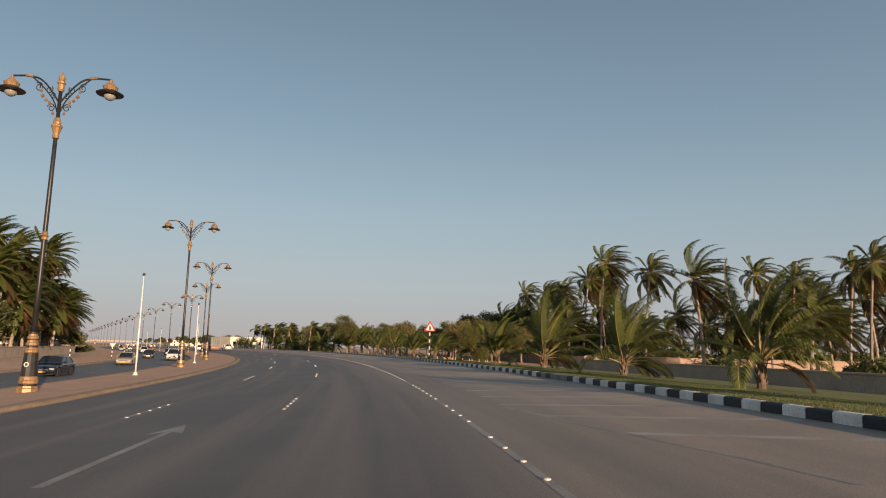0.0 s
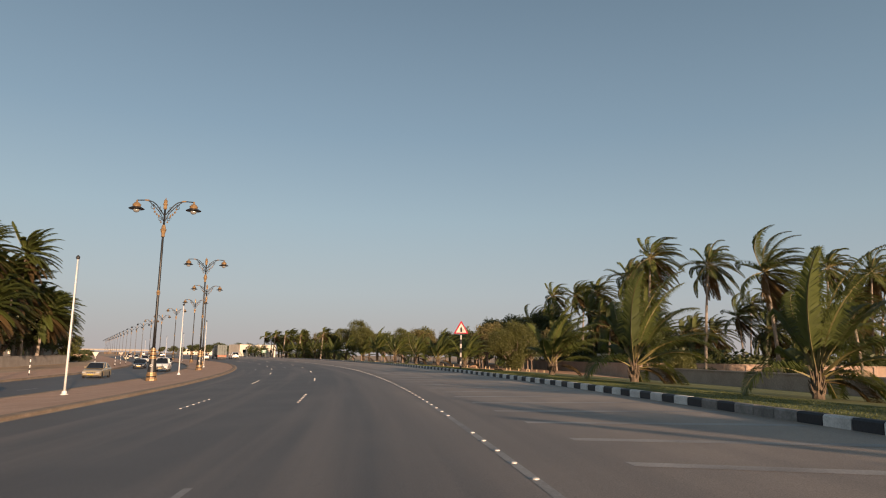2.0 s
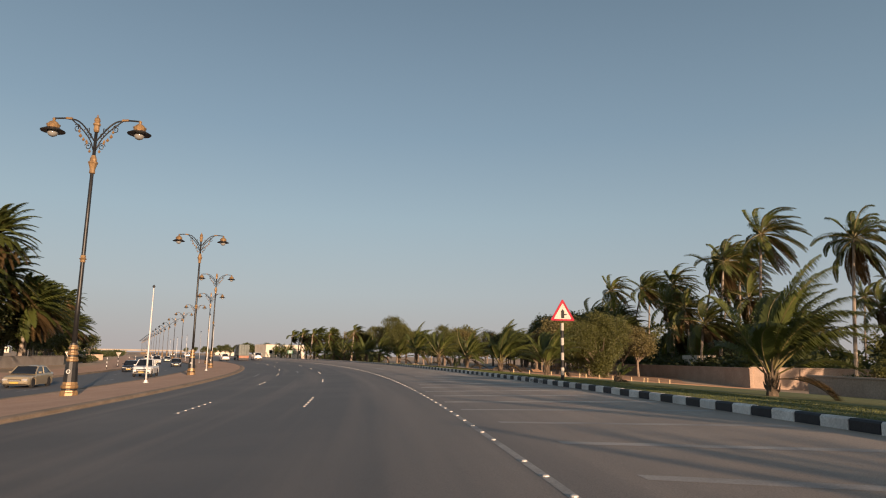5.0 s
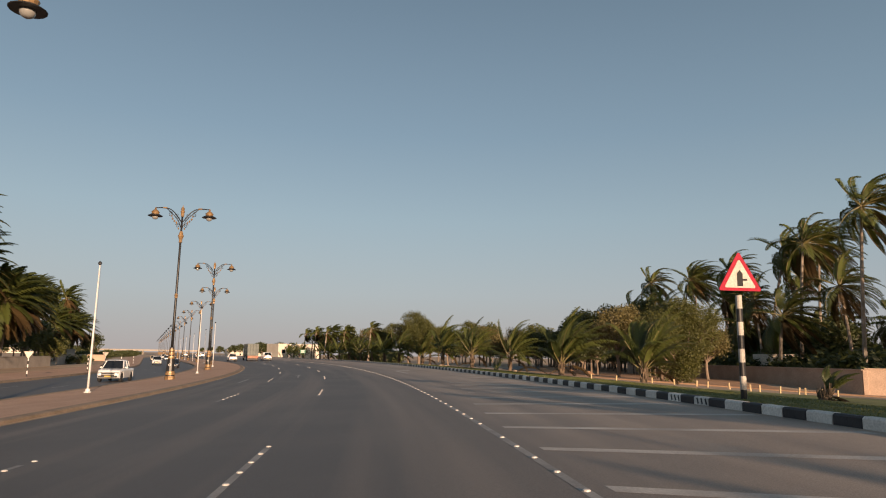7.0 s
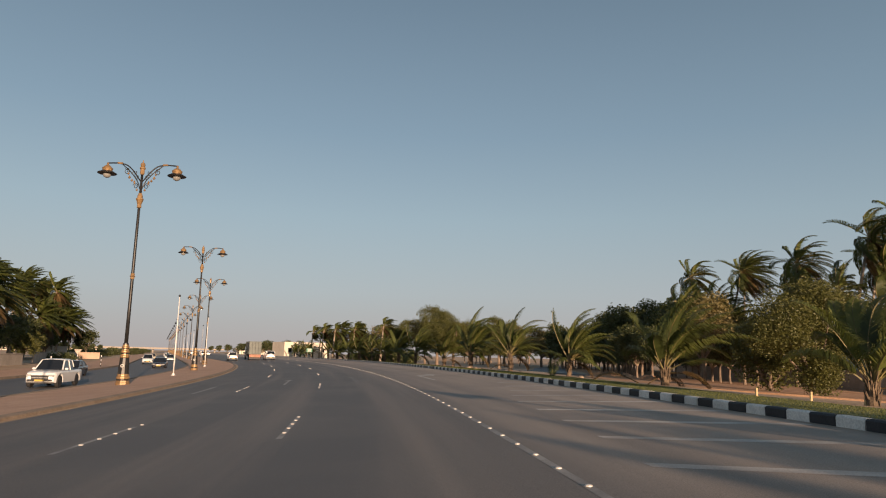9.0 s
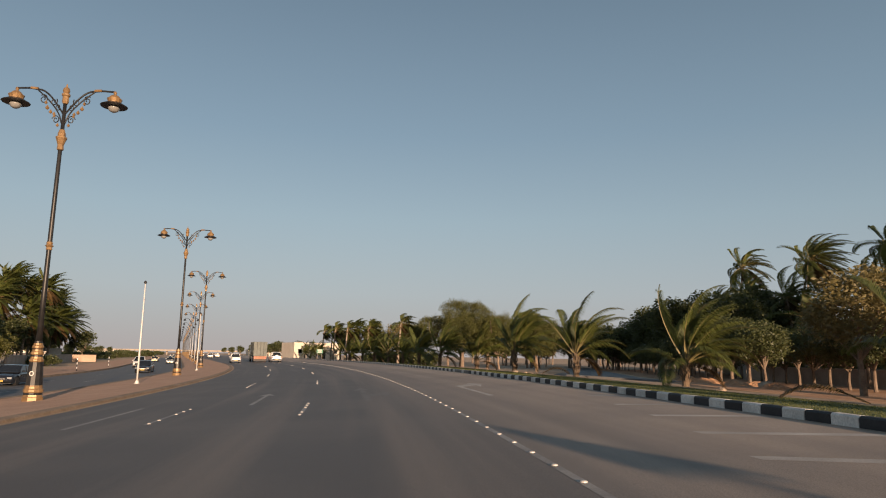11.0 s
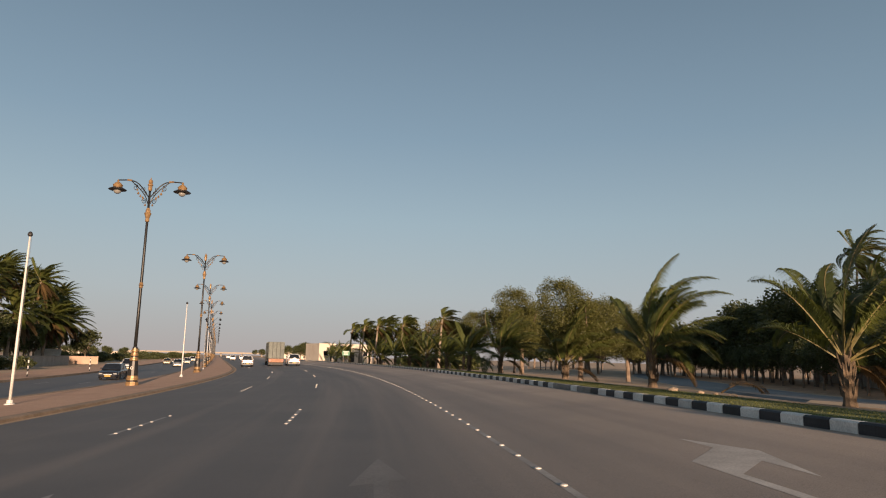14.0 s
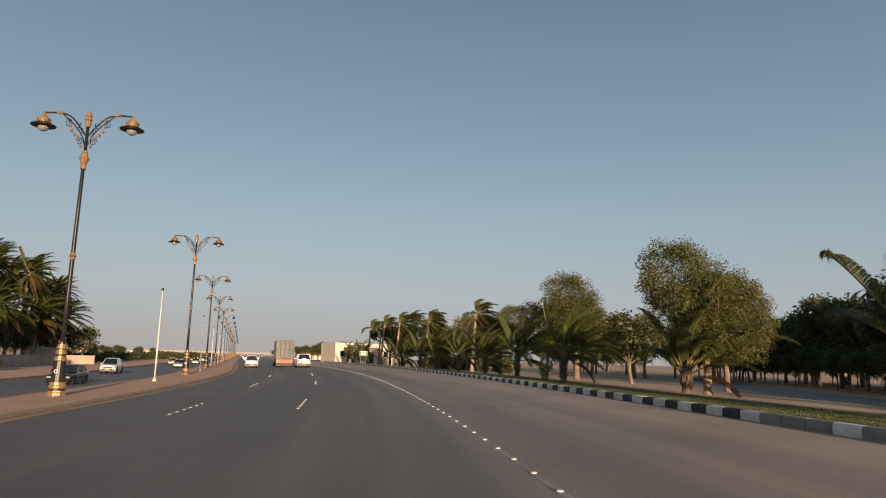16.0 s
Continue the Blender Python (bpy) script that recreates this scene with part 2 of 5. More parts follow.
TARP = surf("truck_box", (0.10, 0.115, 0.11), (0.15, 0.168, 0.16), 1.0, 0.7, 0.2, 8)
TRUCK_RED = surf("truck_orange", (0.26, 0.12, 0.075), (0.36, 0.18, 0.11), 2, 0.6, 0.1, 20)


# ---- road geometry: s metres to the right of the road's reference line, l metres along it ----
X0, Y0, TH0, RAD, LEND = 0.10, 0.0, radians(4.5), 475.0, 206.0


def centre(l):
    th = TH0 + min(l, LEND) / RAD
    x = X0 + RAD * (math.cos(th) - math.cos(TH0))
    y = Y0 + RAD * (math.sin(th) - math.sin(TH0))
    if l > LEND:
        x, y = x - math.sin(th) * (l - LEND), y + math.cos(th) * (l - LEND)
    return x, y, th


def at(s, l):
    x, y, th = centre(l)
    return x + s * math.cos(th), y + s * math.sin(th)


def road_of(x, y):
    xe, ye, te = centre(LEND)
    far = -(x - xe) * math.sin(te) + (y - ye) * math.cos(te)
    if far > 0:
        return (x - xe) * math.cos(te) + (y - ye) * math.sin(te), LEND + far
    cx, cy = X0 - RAD * math.cos(TH0), Y0 - RAD * math.sin(TH0)
    return math.hypot(x - cx, y - cy) - RAD, (math.atan2(y - cy, x - cx) - TH0) * RAD


PROFILE = ((-2000, -2.0), (-400, -1.6), (-60, -1.25), (-33, -0.98), (-27.2, -0.98), (-27.0, -1.15), (-17.4, -1.0), (-17.2, -0.88), (-14.8, -0.78),
           (-10.4, -0.40), (-10.2, -0.51), (7.55, 0.38), (7.6, 0.57), (9.6, 0.50), (12.5, 0.38), (20, 0.0), (28, -0.45), (43, -1.2), (100, -1.6), (2000, -2.0))


LEVEL = ((9.6, 0.50), (12.5, 0.43), (20, 0.12), (28, -0.32), (41, -0.68), (60, -0.95), (100, -1.3), (2000, -2.0))


def along(table, s):
    for (a, za), (b, zb) in zip(table, table[1:]):
        if s <= b:
            return za + (zb - za) * (s - a) / (b - a)
    return table[-1][1]


def height(s, l=0.0):
    """Ground level. To the right it falls away, less steeply from about 105 m on."""
    z = along(PROFILE, s)
    if s > 9.6:
        t = min(1, max(0, (l - 99) / 16))
        z += (along(LEVEL, s) - z) * t * t * (3 - 2 * t)
    return z


def stand(s, l, turn=0.0, dz=0.0):
    """Pose on the ground at (s, l), y axis along the road."""
    x, y = at(s, l)
    return pose(x, y, height(s, l) + dz, 0, 0, math.degrees(centre(l)[2]) + turn)


# ---- mesh helpers ----
def mesh_of(bm, name, material, smooth=False):
    me = bpy.data.meshes.new(name)
    bm.normal_update()
    bm.to_mesh(me)
    bm.free()
    for m in material if isinstance(material, (list, tuple)) else (material,):
        me.materials.append(m)
    if smooth:
        me.polygons.foreach_set("use_smooth", [True] * len(me.polygons))
    return me


def part(name, bm, material, parent, label="", smooth=False, m=None):
    ob = new(name, mesh_of(bm, name, material, smooth))
    ob.parent = parent
    if m is not None:
        ob.matrix_basis = m
    return tagged(ob, label)


def thing(name, label, category, group="", kind=""):
    return tagged(new(name), label, category, group, kind)


def quads(verts, faces, name, material, uvs=None):
    me = bpy.data.meshes.new(name)
    me.from_pydata(verts, [], faces)
    me.materials.append(material)
    if uvs is not None:
        lay = me.uv_layers.new(name="uv")
        lay.data.foreach_set("uv", [c for loop in me.loops for c in uvs[loop.vertex_index]])
    me.update()
    return me


def sweep(name, profile, l0, l1, step, material, kind="structure", label="", category=""):
    """A strip along the road with the given cross-section [(s, z), ...] from left to right, with u, v = s, l."""
    n = max(2, int((l1 - l0) / step) + 1)
    verts, uvs, faces = [], [], []
    k = len(profile)
    for i in range(n):
        l = l0 + (l1 - l0) * i / (n - 1)
        for s, z in profile:
            x, y = at(s, l)
            verts.append((x, y, z))
            uvs.append((s, l))
    for i in range(n - 1):
        for j in range(k - 1):
            a = i * k + j
            faces.append((a, a + 1, a + k + 1, a + k))
    return tagged(new(name, quads(verts, faces, name, material, uvs)), label, category, kind=kind)


def box(bm, x0, x1, y0, y1, z0, z1, m=None, mat=0, bevel=0.0):
    vs = [bm.verts.new((x, y, z)) for x in (x0, x1) for y in (y0, y1) for z in (z0, z1)]
    fs = [bm.faces.new([vs[i] for i in f]) for f in ((0, 1, 3, 2), (4, 6, 7, 5), (0, 4, 5, 1), (2, 3, 7, 6), (0, 2, 6, 4), (1, 5, 7, 3))]
    for f in fs:
        f.material_index = mat
    if bevel:
        es = list({e for f in fs for e in f.edges})
        r = bmesh.ops.bevel(bm, geom=es, offset=bevel, segments=1, affect='EDGES', profile=0.5)
        vs = list({v for f in r["faces"] for v in f.verts} | {v for v in vs if v.is_valid})
    if m is not None:
        bmesh.ops.transform(bm, matrix=m, verts=vs)
    return bm


def lathe(profile, seg=16, bm=None, m=None):
    """Turned body from [(radius, z), ...], bottom to top."""
    bm = bm or bmesh.new()
    rings = []
    for r, z in profile:
        rings.append([bm.verts.new((r * math.cos(a), r * math.sin(a), z)) for a in (2 * math.pi * i / seg for i in range(seg))])
    for a, b in zip(rings, rings[1:]):
        for i in range(seg):
            bm.faces.new((a[i], a[(i + 1) % seg], b[(i + 1) % seg], b[i]))
    bm.faces.new(list(reversed(rings[0])))
    bm.faces.new(rings[-1])
    if m is not None:
        bmesh.ops.transform(bm, matrix=m, verts=[v for r in rings for v in r])
    return bm


def tube(bm, pts, radii, seg=6):
    """Tube along points, with a radius for each or one for all."""
    pts = [Vector(p) for p in pts]
    if not isinstance(radii, (list, tuple)):
        radii = [radii] * len(pts)
    rings = []
    for i, p in enumerate(pts):
        d = (pts[min(i + 1, len(pts) - 1)] - pts[max(i - 1, 0)]).normalized()
        side = d.cross(Vector((0.31, 0.17, 0.93)))
        side.normalize()
        up = side.cross(d)
        rings.append([bm.verts.new(p + (side * math.cos(a) + up * math.sin(a)) * radii[i]) for a in (2 * math.pi * k / seg for k in range(seg))])
    for a, b in zip(rings, rings[1:]):
        for k in range(seg):
            bm.faces.new((a[k], a[(k + 1) % seg], b[(k + 1) % seg], b[k]))
    bm.faces.new(list(reversed(rings[0])))
    bm.faces.new(rings[-1])
    return bm


# ---- ground, roads, median ----
def axis_steps(lo, hi, step, reach):
    vals = list(np.arange(lo, hi + 0.01, step))
    g, a, b = step, lo, hi
    while b < reach:
        g *= 1.35
        a, b = a - g, b + g
        vals = [a] + vals + [b]
    return vals


def build_ground():
    xs, ys = axis_steps(-150, 110, 2.5, 4200), axis_steps(-20, 300, 2.5, 4200)
    verts = []
    for y in ys:
        for x in xs:
            s, l = road_of(x, y)
            z = height(s, l)
            if -28.5 < s < 8.6:
                z = min(z, 0.35) - 0.45
            elif s > 9 and l < 320:
                z -= 0.05 - 0.03 * noise.noise((x * 0.15, y * 0.15, 0))
            verts.append((x, y, z))
    w = len(xs)
    faces = [(j * w + i, j * w + i + 1, (j + 1) * w + i + 1, (j + 1) * w + i) for j in range(len(ys) - 1) for i in range(w - 1)]
    me = quads(verts, faces, "ground", SAND)
    me.polygons.foreach_set("use_smooth", [True] * len(me.polygons))
    return tagged(new("ground", me), "pale brown sandy ground with bare earth", "ground", kind="structure")


build_ground()
road = sweep("road", [(-10.4, -0.52), (-5.9, -0.295), (-2.2, -0.11), (1.7, 0.085), (7.75, 0.3875)], -60, 1100, 3, ASPHALT, label="grey asphalt carriageway dusted with sand at its edge", category="road")
sweep("road_opposite", [(-27.25, -1.15), (-22, -1.07), (-17.15, -1.0)], -60, 1100, 3, ASPHALT_OLD, label="grey asphalt carriageway beyond the median", category="road")
sweep("median", [(-17.1, -0.95), (-17.05, -0.88), (-14.8, -0.78), (-10.58, -0.415), (-10.5, -0.55)], -60, 1100, 2, PAVER, label="pinkish-brown paved central median", category="median")
sweep("median_kerb", [(-10.55, -0.7), (-10.55, -0.39), (-10.27, -0.395), (-10.2, -0.42), (-10.18, -0.70)], -60, 700, 2, KERB_SAND, label="sand-coloured worn concrete kerb of the median", category="kerb")
sweep("gutter", [(-10.19, -0.502), (-9.95, -0.490)], -60, 500, 3, SAND, label="strip of drifted sand along the median kerb", category="sand")
sweep("median_kerb_far", [(-17.42, -1.2), (-17.40, -0.86), (-17.15, -0.85), (-17.07, -0.87), (-17.07, -1.1)], -60, 700, 2, KERB_SAND, label="sand-coloured concrete kerb on the far side of the median", category="kerb")
sweep("pavement_left", [(-34.0, -1.3), (-34.0, -0.98), (-27.25, -0.965)], -60, 500, 3, PAVER, label="pinkish-brown paved footpath", category="footpath")
sweep("kerb_left", [(-27.26, -1.2), (-27.26, -0.955), (-27.05, -0.965), (-27.0, -1.3)], -60, 500, 3, KERB_SAND, label="dark weathered concrete kerb of the footpath", category="kerb")
sweep("verge", [(7.7, 0.2), (7.7, 0.545), (8.6, 0.55), (11.3, 0.465), (11.8, 0.25)], -60, 420, 2, GRASS_SOIL, label="narrow green turf strip behind the kerb", category="grass")
sweep("verge_sand", [(11.0, 0.42), (11.25, 0.46), (12.5, 0.41), (14.0, 0.33), (15.0, 0.1)], 72, 400, 2, SAND, label="pale drifted sand behind the turf", category="sand")
sweep("lawn", [(11.0, 0.35), (11.25, 0.475), (12.5, 0.42), (16, 0.245), (20, 0.045), (24, -0.18), (27.4, -0.37)], -60, 72.5, 2, GRASS_SOIL, label="patchy dry turf in front of the low wall", category="grass")
# service road to the right, leaving the main road further on
def side_strip(name, pts, w, dz, material, label, category, cells=8):
    """A strip of half-width w along the line pts of (s, l), lying dz over the ground, with its edges turned down."""
    ks = [-1 - 0.6 / w] + [-1 + 2 * q / cells for q in range(cells + 1)] + [1 + 0.6 / w]
    n = len(ks)
    verts, uvs, faces = [], [], []
    for i, (s, l) in enumerate(pts):
        a, b = pts[max(i - 1, 0)], pts[min(i + 1, len(pts) - 1)]
        d = Vector((b[0] - a[0], b[1] - a[1])).normalized()
        for k in ks:
            ss, ll = s + d.y * w * k, l - d.x * w * k
            x, y = at(ss, ll)
            verts.append((x, y, height(ss, ll) + dz - (0.25 if abs(k) > 1 or i in (0, len(pts) - 1) else 0)))
            uvs.append((ss, ll))
        if i:
            o = n * i
            faces += [(o - n + q, o - n + 1 + q, o + 1 + q, o + q) for q in range(n - 1)]
    return tagged(new(name, quads(verts, faces, name, material, uvs)), label, category, kind="structure")


def bend(keys, n):
    """Evenly spread points on a smooth line through the keys (s, l)."""
    out = []
    for i in range(n):
        f = (len(keys) - 1) * i / (n - 1)
        k = min(int(f), len(keys) - 2)
        t = f - k
        p = [Vector(keys[min(max(q, 0), len(keys) - 1)]) for q in (k - 1, k, k + 1, k + 2)]
        v = 0.5 * (2 * p[1] + (p[2] - p[0]) * t + (2 * p[0] - 5 * p[1] + 4 * p[2] - p[3]) * t * t + (3 * p[1] - p[0] - 3 * p[2] + p[3]) * t ** 3)
        out.append((v.x, v.y))
    return out


side_strip("service_road", bend([(16.0, 115.3), (17.2, 120), (18.8, 124), (22.3, 131.5), (26.8, 140), (34.0, 154), (43, 170.5), (54, 189), (68, 211), (90, 243)], 90), 3.4, 0.06, ASPHALT_OLD,
           "blue-grey asphalt service road beside the palms", "road")
side_strip("orchard_soil", bend([(24.5, 90), (25.5, 101), (29, 110), (34.5, 119), (40, 128), (45.5, 139), (52, 153), (62, 171), (74, 195), (94, 226)], 80), 11, 0.03, SOIL,
           "red-brown bare earth under the shade trees", "soil", 18)


# ---- things along the road ----
def lamp_post():
    """Ornate two-armed street lamp, 14.85 m."""
    top = thing("street_lamp", "tall black and gold ornate street lamp with two arms", "street lamp", "lamps along the median")
    part("plinth", lathe([(0.44, -0.1), (0.44, 0.16), (0.41, 0.2), (0.40, 0.26)], 8), GOLD, top, "dusty gold octagonal foot")
    part("groove", lathe([(0.385, 0.26), (0.37, 0.29), (0.37, 0.36)], 12), BLACK, top, "black groove")
    part("band", lathe([(0.38, 0.36), (0.405, 0.40), (0.405, 0.50), (0.37, 0.54), (0.36, 0.62), (0.345, 0.68)], 12), GOLD, top, "gold painted moulding")
    drum = part("drum", lathe([(0.34, 0.68), (0.315, 1.15), (0.275, 1.70)], 12), BLACK, top, "black drum")
    for turn in (0, 180):
        m = pose(0, 0, 0, 0, 0, turn) @ pose(0.0, -0.295, 1.2, 85, 0, 0)
        part("emblem", lathe([(0.07, 0.0), (0.105, 0.0), (0.105, 0.03), (0.07, 0.03), (0.07, 0.0)], 14, m=m), WHITE, drum, "round white emblem")
    for k, (z, r) in enumerate(((1.70, 0.275), (2.02, 0.245), (2.30, 0.215))):
        part("ring", lathe([(r - 0.02, z), (r + 0.02, z + 0.04), (r + 0.02, z + 0.12), (r - 0.02, z + 0.16), (r - 0.03, z + 0.24)], 12), GOLD, top, "gold turned ring")
        part("groove", lathe([(r - 0.045, z + 0.22), (r - 0.05, z + 0.34)], 12), BLACK, top, "black groove")
    part("pole", lathe([(0.125, 2.5), (0.112, 5.0), (0.10, 9.0), (0.08, 14.2)], 10), BLACK, top, smooth=True)
    for z in (7.0,):
        part("collar", lathe([(0.10, z - 0.2), (0.14, z - 0.17), (0.12, z - 0.06), (0.19, z), (0.12, z + 0.06), (0.14, z + 0.15), (0.10, z + 0.2)], 10), GOLD, top, "gold turned collar")
    z = 11.9
    part("capital", lathe([(0.12, z - 0.3), (0.15, z - 0.27), (0.135, z - 0.05), (0.22, z + 0.22), (0.25, z + 0.28), (0.25, z + 0.33), (0.17, z + 0.38), (0.18, z + 0.5), (0.14, z + 0.6), (0.115, z + 0.7)], 10), GOLD, top, "gold flared capital")
    part("finial", lathe([(0.11, 13.9), (0.15, 14.0), (0.14, 14.25), (0.19, 14.3), (0.19, 14.38), (0.12, 14.44), (0.16, 14.55), (0.13, 14.68), (0.05, 14.74), (0.02, 14.9)], 10), GOLD, top, "gold turned finial")
    for sx in (-1, 1):
        bm = bmesh.new()
        q = lambda x, z: (sx * x * 0.84, 0, z + 0.38)
        arch = [q(0.08 + 1.45 * t, 13.05 + 1.15 * math.sin(t * math.pi / 2)) for t in (i / 8 for i in range(9))]
        tube(bm, arch + [q(2.0, 14.25), q(2.68, 14.22)], 0.045)
        tube(bm, [q(0.10 + 0.95 * t, 12.55 + 1.25 * t ** 0.62) for t in (i / 8 for i in range(9))] + [q(1.35, 14.02), q(1.6, 14.2)], 0.035)
        for cx, cz, r0, turns, start in ((0.42, 12.72, 0.22, 1.4, 0.2), (0.62, 13.62, 0.2, 1.3, 2.4), (1.2, 13.72, 0.24, 1.5, 0.9), (0.36, 13.35, 0.16, 1.2, 4.0)):
            tube(bm, [q(cx + r0 * (1 - 0.75 * t) * math.cos(start + turns * 2 * math.pi * t), cz + r0 * (1 - 0.75 * t) * math.sin(start + turns * 2 * math.pi * t)) for t in (i / 14 for i in range(15))], 0.026, 5)
        arm = part("arm", bm, BLACK, top, "black scrolled bracket arm")
        for cx, cz, r in ((0.95, 13.3, 0.1), (0.75, 13.1, 0.09), (0.3, 12.45, 0.08), (0.55, 13.0, 0.08), (0.52, 12.9, 0.07), (1.05, 13.55, 0.08)):
            part("ornament", lathe([(0.02, -r), (r * 0.8, -r * 0.4), (r, 0), (r * 0.5, r * 0.6), (0.02, r * 1.3)], 6, m=pose(sx * cx * 0.84, 0, cz + 0.38, 0, 0, 0)), GOLD, arm, "gold leaf ornament")
        part("sleeve", tube(bmesh.new(), [q(1.55, 14.24), q(1.95, 14.26)], 0.065), GOLD, arm, "gold sleeve")
        m = pose(sx * 2.26, 0, 14.36)
        part("lantern_crown", lathe([(0.05, 0.1), (0.09, 0.2), (0.04, 0.28)], 8, lathe([(0.31, -0.36), (0.33, -0.28), (0.30, -0.25), (0.35, -0.12), (0.29, -0.1), (0.2, 0.02), (0.08, 0.1)], 12), ), GOLD, top, "gold crown-shaped lantern top", m=m)
        part("shade", lathe([(0.60, -0.5), (0.62, -0.47), (0.46, -0.38), (0.36, -0.32)], 16), BLACK, top, "wide black lantern brim", m=m)
        part("globe", lathe([(0.08, -0.78), (0.2, -0.72), (0.26, -0.6), (0.27, -0.5)], 12), LAMP_GLASS, top, "clear glass globe", smooth=True, m=m)
    return top


LAMPS = [(-4.0, -14.8), (34.2, -14.7), (72.9, -14.9), (110.0, -14.75), (148.4, -14.85), (187.0, -14.6)] + [(187.0 + 38.5 * i, -14.7) for i in range(1, 18)]
proto = lamp_post()
proto.matrix_basis = stand(-14.7, 34.2, -5)
for i, (l, s) in enumerate(LAMPS[:9]):
    if i != 1:
        copy_thing(proto, stand(s, l, -5))


def distant_lamp():
    """The same lamp as it stands far down the road, with its scrollwork in one piece."""
    top = thing("street_lamp", "tall black and gold ornate street lamp with two arms", "street lamp", "lamps along the median")
    part("foot", lathe([(0.44, -0.1), (0.42, 0.3), (0.40, 0.6), (0.28, 1.7), (0.25, 2.4), (0.13, 2.6)], 8), GOLD, top, "black and gold foot")
    part("pole", lathe([(0.125, 2.5), (0.112, 5.0), (0.10, 9.0), (0.08, 14.2)], 6), BLACK, top)
    part("capital", lathe([(0.12, 11.6), (0.22, 12.1), (0.25, 12.2), (0.12, 12.6)], 6), GOLD, top, "gold flared capital")
    part("finial", lathe([(0.11, 13.9), (0.18, 14.3), (0.12, 14.5), (0.02, 14.9)], 6), GOLD, top, "gold turned finial")
    for sx in (-1, 1):
        bm = bmesh.new()
        tube(bm, [(sx * (0.07 + 1.22 * t), 0, 13.43 + 1.15 * math.sin(t * math.pi / 2)) for t in (i / 5 for i in range(6))] + [(sx * 2.26, 0, 14.6)], 0.05, 4)
        tube(bm, [(sx * (0.08 + 0.8 * t), 0, 12.93 + 1.25 * t ** 0.62) for t in (i / 5 for i in range(6))], 0.06, 4)
        part("arm", bm, BLACK, top, "black scrolled bracket arm")
        part("lantern", lathe([(0.08, -0.78), (0.26, -0.6), (0.6, -0.5), (0.46, -0.38), (0.31, -0.3), (0.33, -0.12), (0.08, 0.1)], 8), BLACK, top, "wide black lantern", m=pose(sx * 2.26, 0, 14.36))
    return top


far_lamp = distant_lamp()
far_lamp.matrix_basis = stand(LAMPS[9][1], LAMPS[9][0], -5)
for l, s in LAMPS[10:]:
    copy_thing(far_lamp, stand(s, l, -5))


def flag_pole():
    top = thing("flag_pole", "bare white tapered flag pole on the median", "flag pole", "poles along the median")
    part("base_plate", lathe([(0.2, -0.1), (0.2, 0.04), (0.13, 0.06), (0.12, 0.2)], 12), WHITE, top)
    part("mast", lathe([(0.062, 0.05), (0.058, 2), (0.036, 7.1)], 10), WHITE, top, smooth=True)
    part("finial", lathe([(0.05, 7.1), (0.1, 7.15), (0.11, 7.22), (0.06, 7.3), (0.01, 7.33)], 8), PLASTIC, top, "dark ball finial")
    part("halyard", tube(bmesh.new(), [(0.09, 0, 1.0), (0.075, 0, 7.1)], 0.006, 4), STEEL, top)
    return top


fp = flag_pole()
fp.matrix_basis = stand(-15.0, 53.4)
for l, s in ((14.6, -15.0), (89.9, -15.2), (128.6, -14.7), (168.6, -14.5), (207, -14.6), (245, -14.7), (284, -14.7), (322, -14.7)):
    copy_thing(fp, stand(s, l))


def warning_sign():
    top = thing("warning_sign", "triangular red-rimmed side road sign on a banded pole", "road sign")
    for i in range(8):
        z = -0.1 + i * 0.33
        part("band", lathe([(0.075, z), (0.075, z + 0.33)], 12), (BLACK, SIGN_WHITE)[i % 2], top, ("black painted band", "white painted band")[i % 2])
    r3 = math.sqrt(3)

    def tri(side, y0, y1, zc, rnd=0.0):
        bm = bmesh.new()
        R = side / r3
        pts = []
        for k in range(3):
            a = math.pi / 2 + k * 2 * math.pi / 3
            for d in (-0.5, 0, 0.5):
                c = Vector((math.cos(a), math.sin(a))) * (R - 2 * rnd)
                pts.append((c.x + rnd * math.cos(a + d * 2.0), zc + c.y + rnd * math.sin(a + d * 2.0)))
        f = [bm.verts.new((x, y0, z)) for x, z in pts]
        b = [bm.verts.new((x, y1, z)) for x, z in pts]
        bm.faces.new(f)
        bm.faces.new(list(reversed(b)))
        for i in range(len(f)):
            bm.faces.new((f[i], b[i], b[(i + 1) % len(f)], f[(i + 1) % len(f)]))
        bmesh.ops.recalc_face_normals(bm, faces=bm.faces)
        return bm
    board = part("board", tri(1.16, -0.1, -0.075, 2.98, 0.04), RED, top, "red triangular board")
    part("face", tri(0.84, -0.106, -0.101, 2.965, 0.03), SIGN_WHITE, board, "white triangular face")
    bm = bmesh.new()
    box(bm, -0.075, 0.075, -0.112, -0.107, 2.76, 3.08)
    box(bm, 0.075, 0.19, -0.112, -0.107, 2.90, 2.95)
    f = [bm.verts.new(p) for p in ((-0.075, -0.112, 3.08), (0.075, -0.112, 3.08), (0, -0.112, 3.17))]
    bm.faces.new(f)
    part("symbol", bm, TYRE, board, "black side road symbol")
    bm = bmesh.new()
    box(bm, -0.3, 0.3, -0.072, -0.05, 2.80, 2.85)
    box(bm, -0.2, 0.2, -0.072, -0.05, 3.08, 3.13)
    part("bracket", bm, STEEL, top)
    return top


ws = warning_sign()
ws.matrix_basis = stand(8.5, 65.1, 0, 0.0)


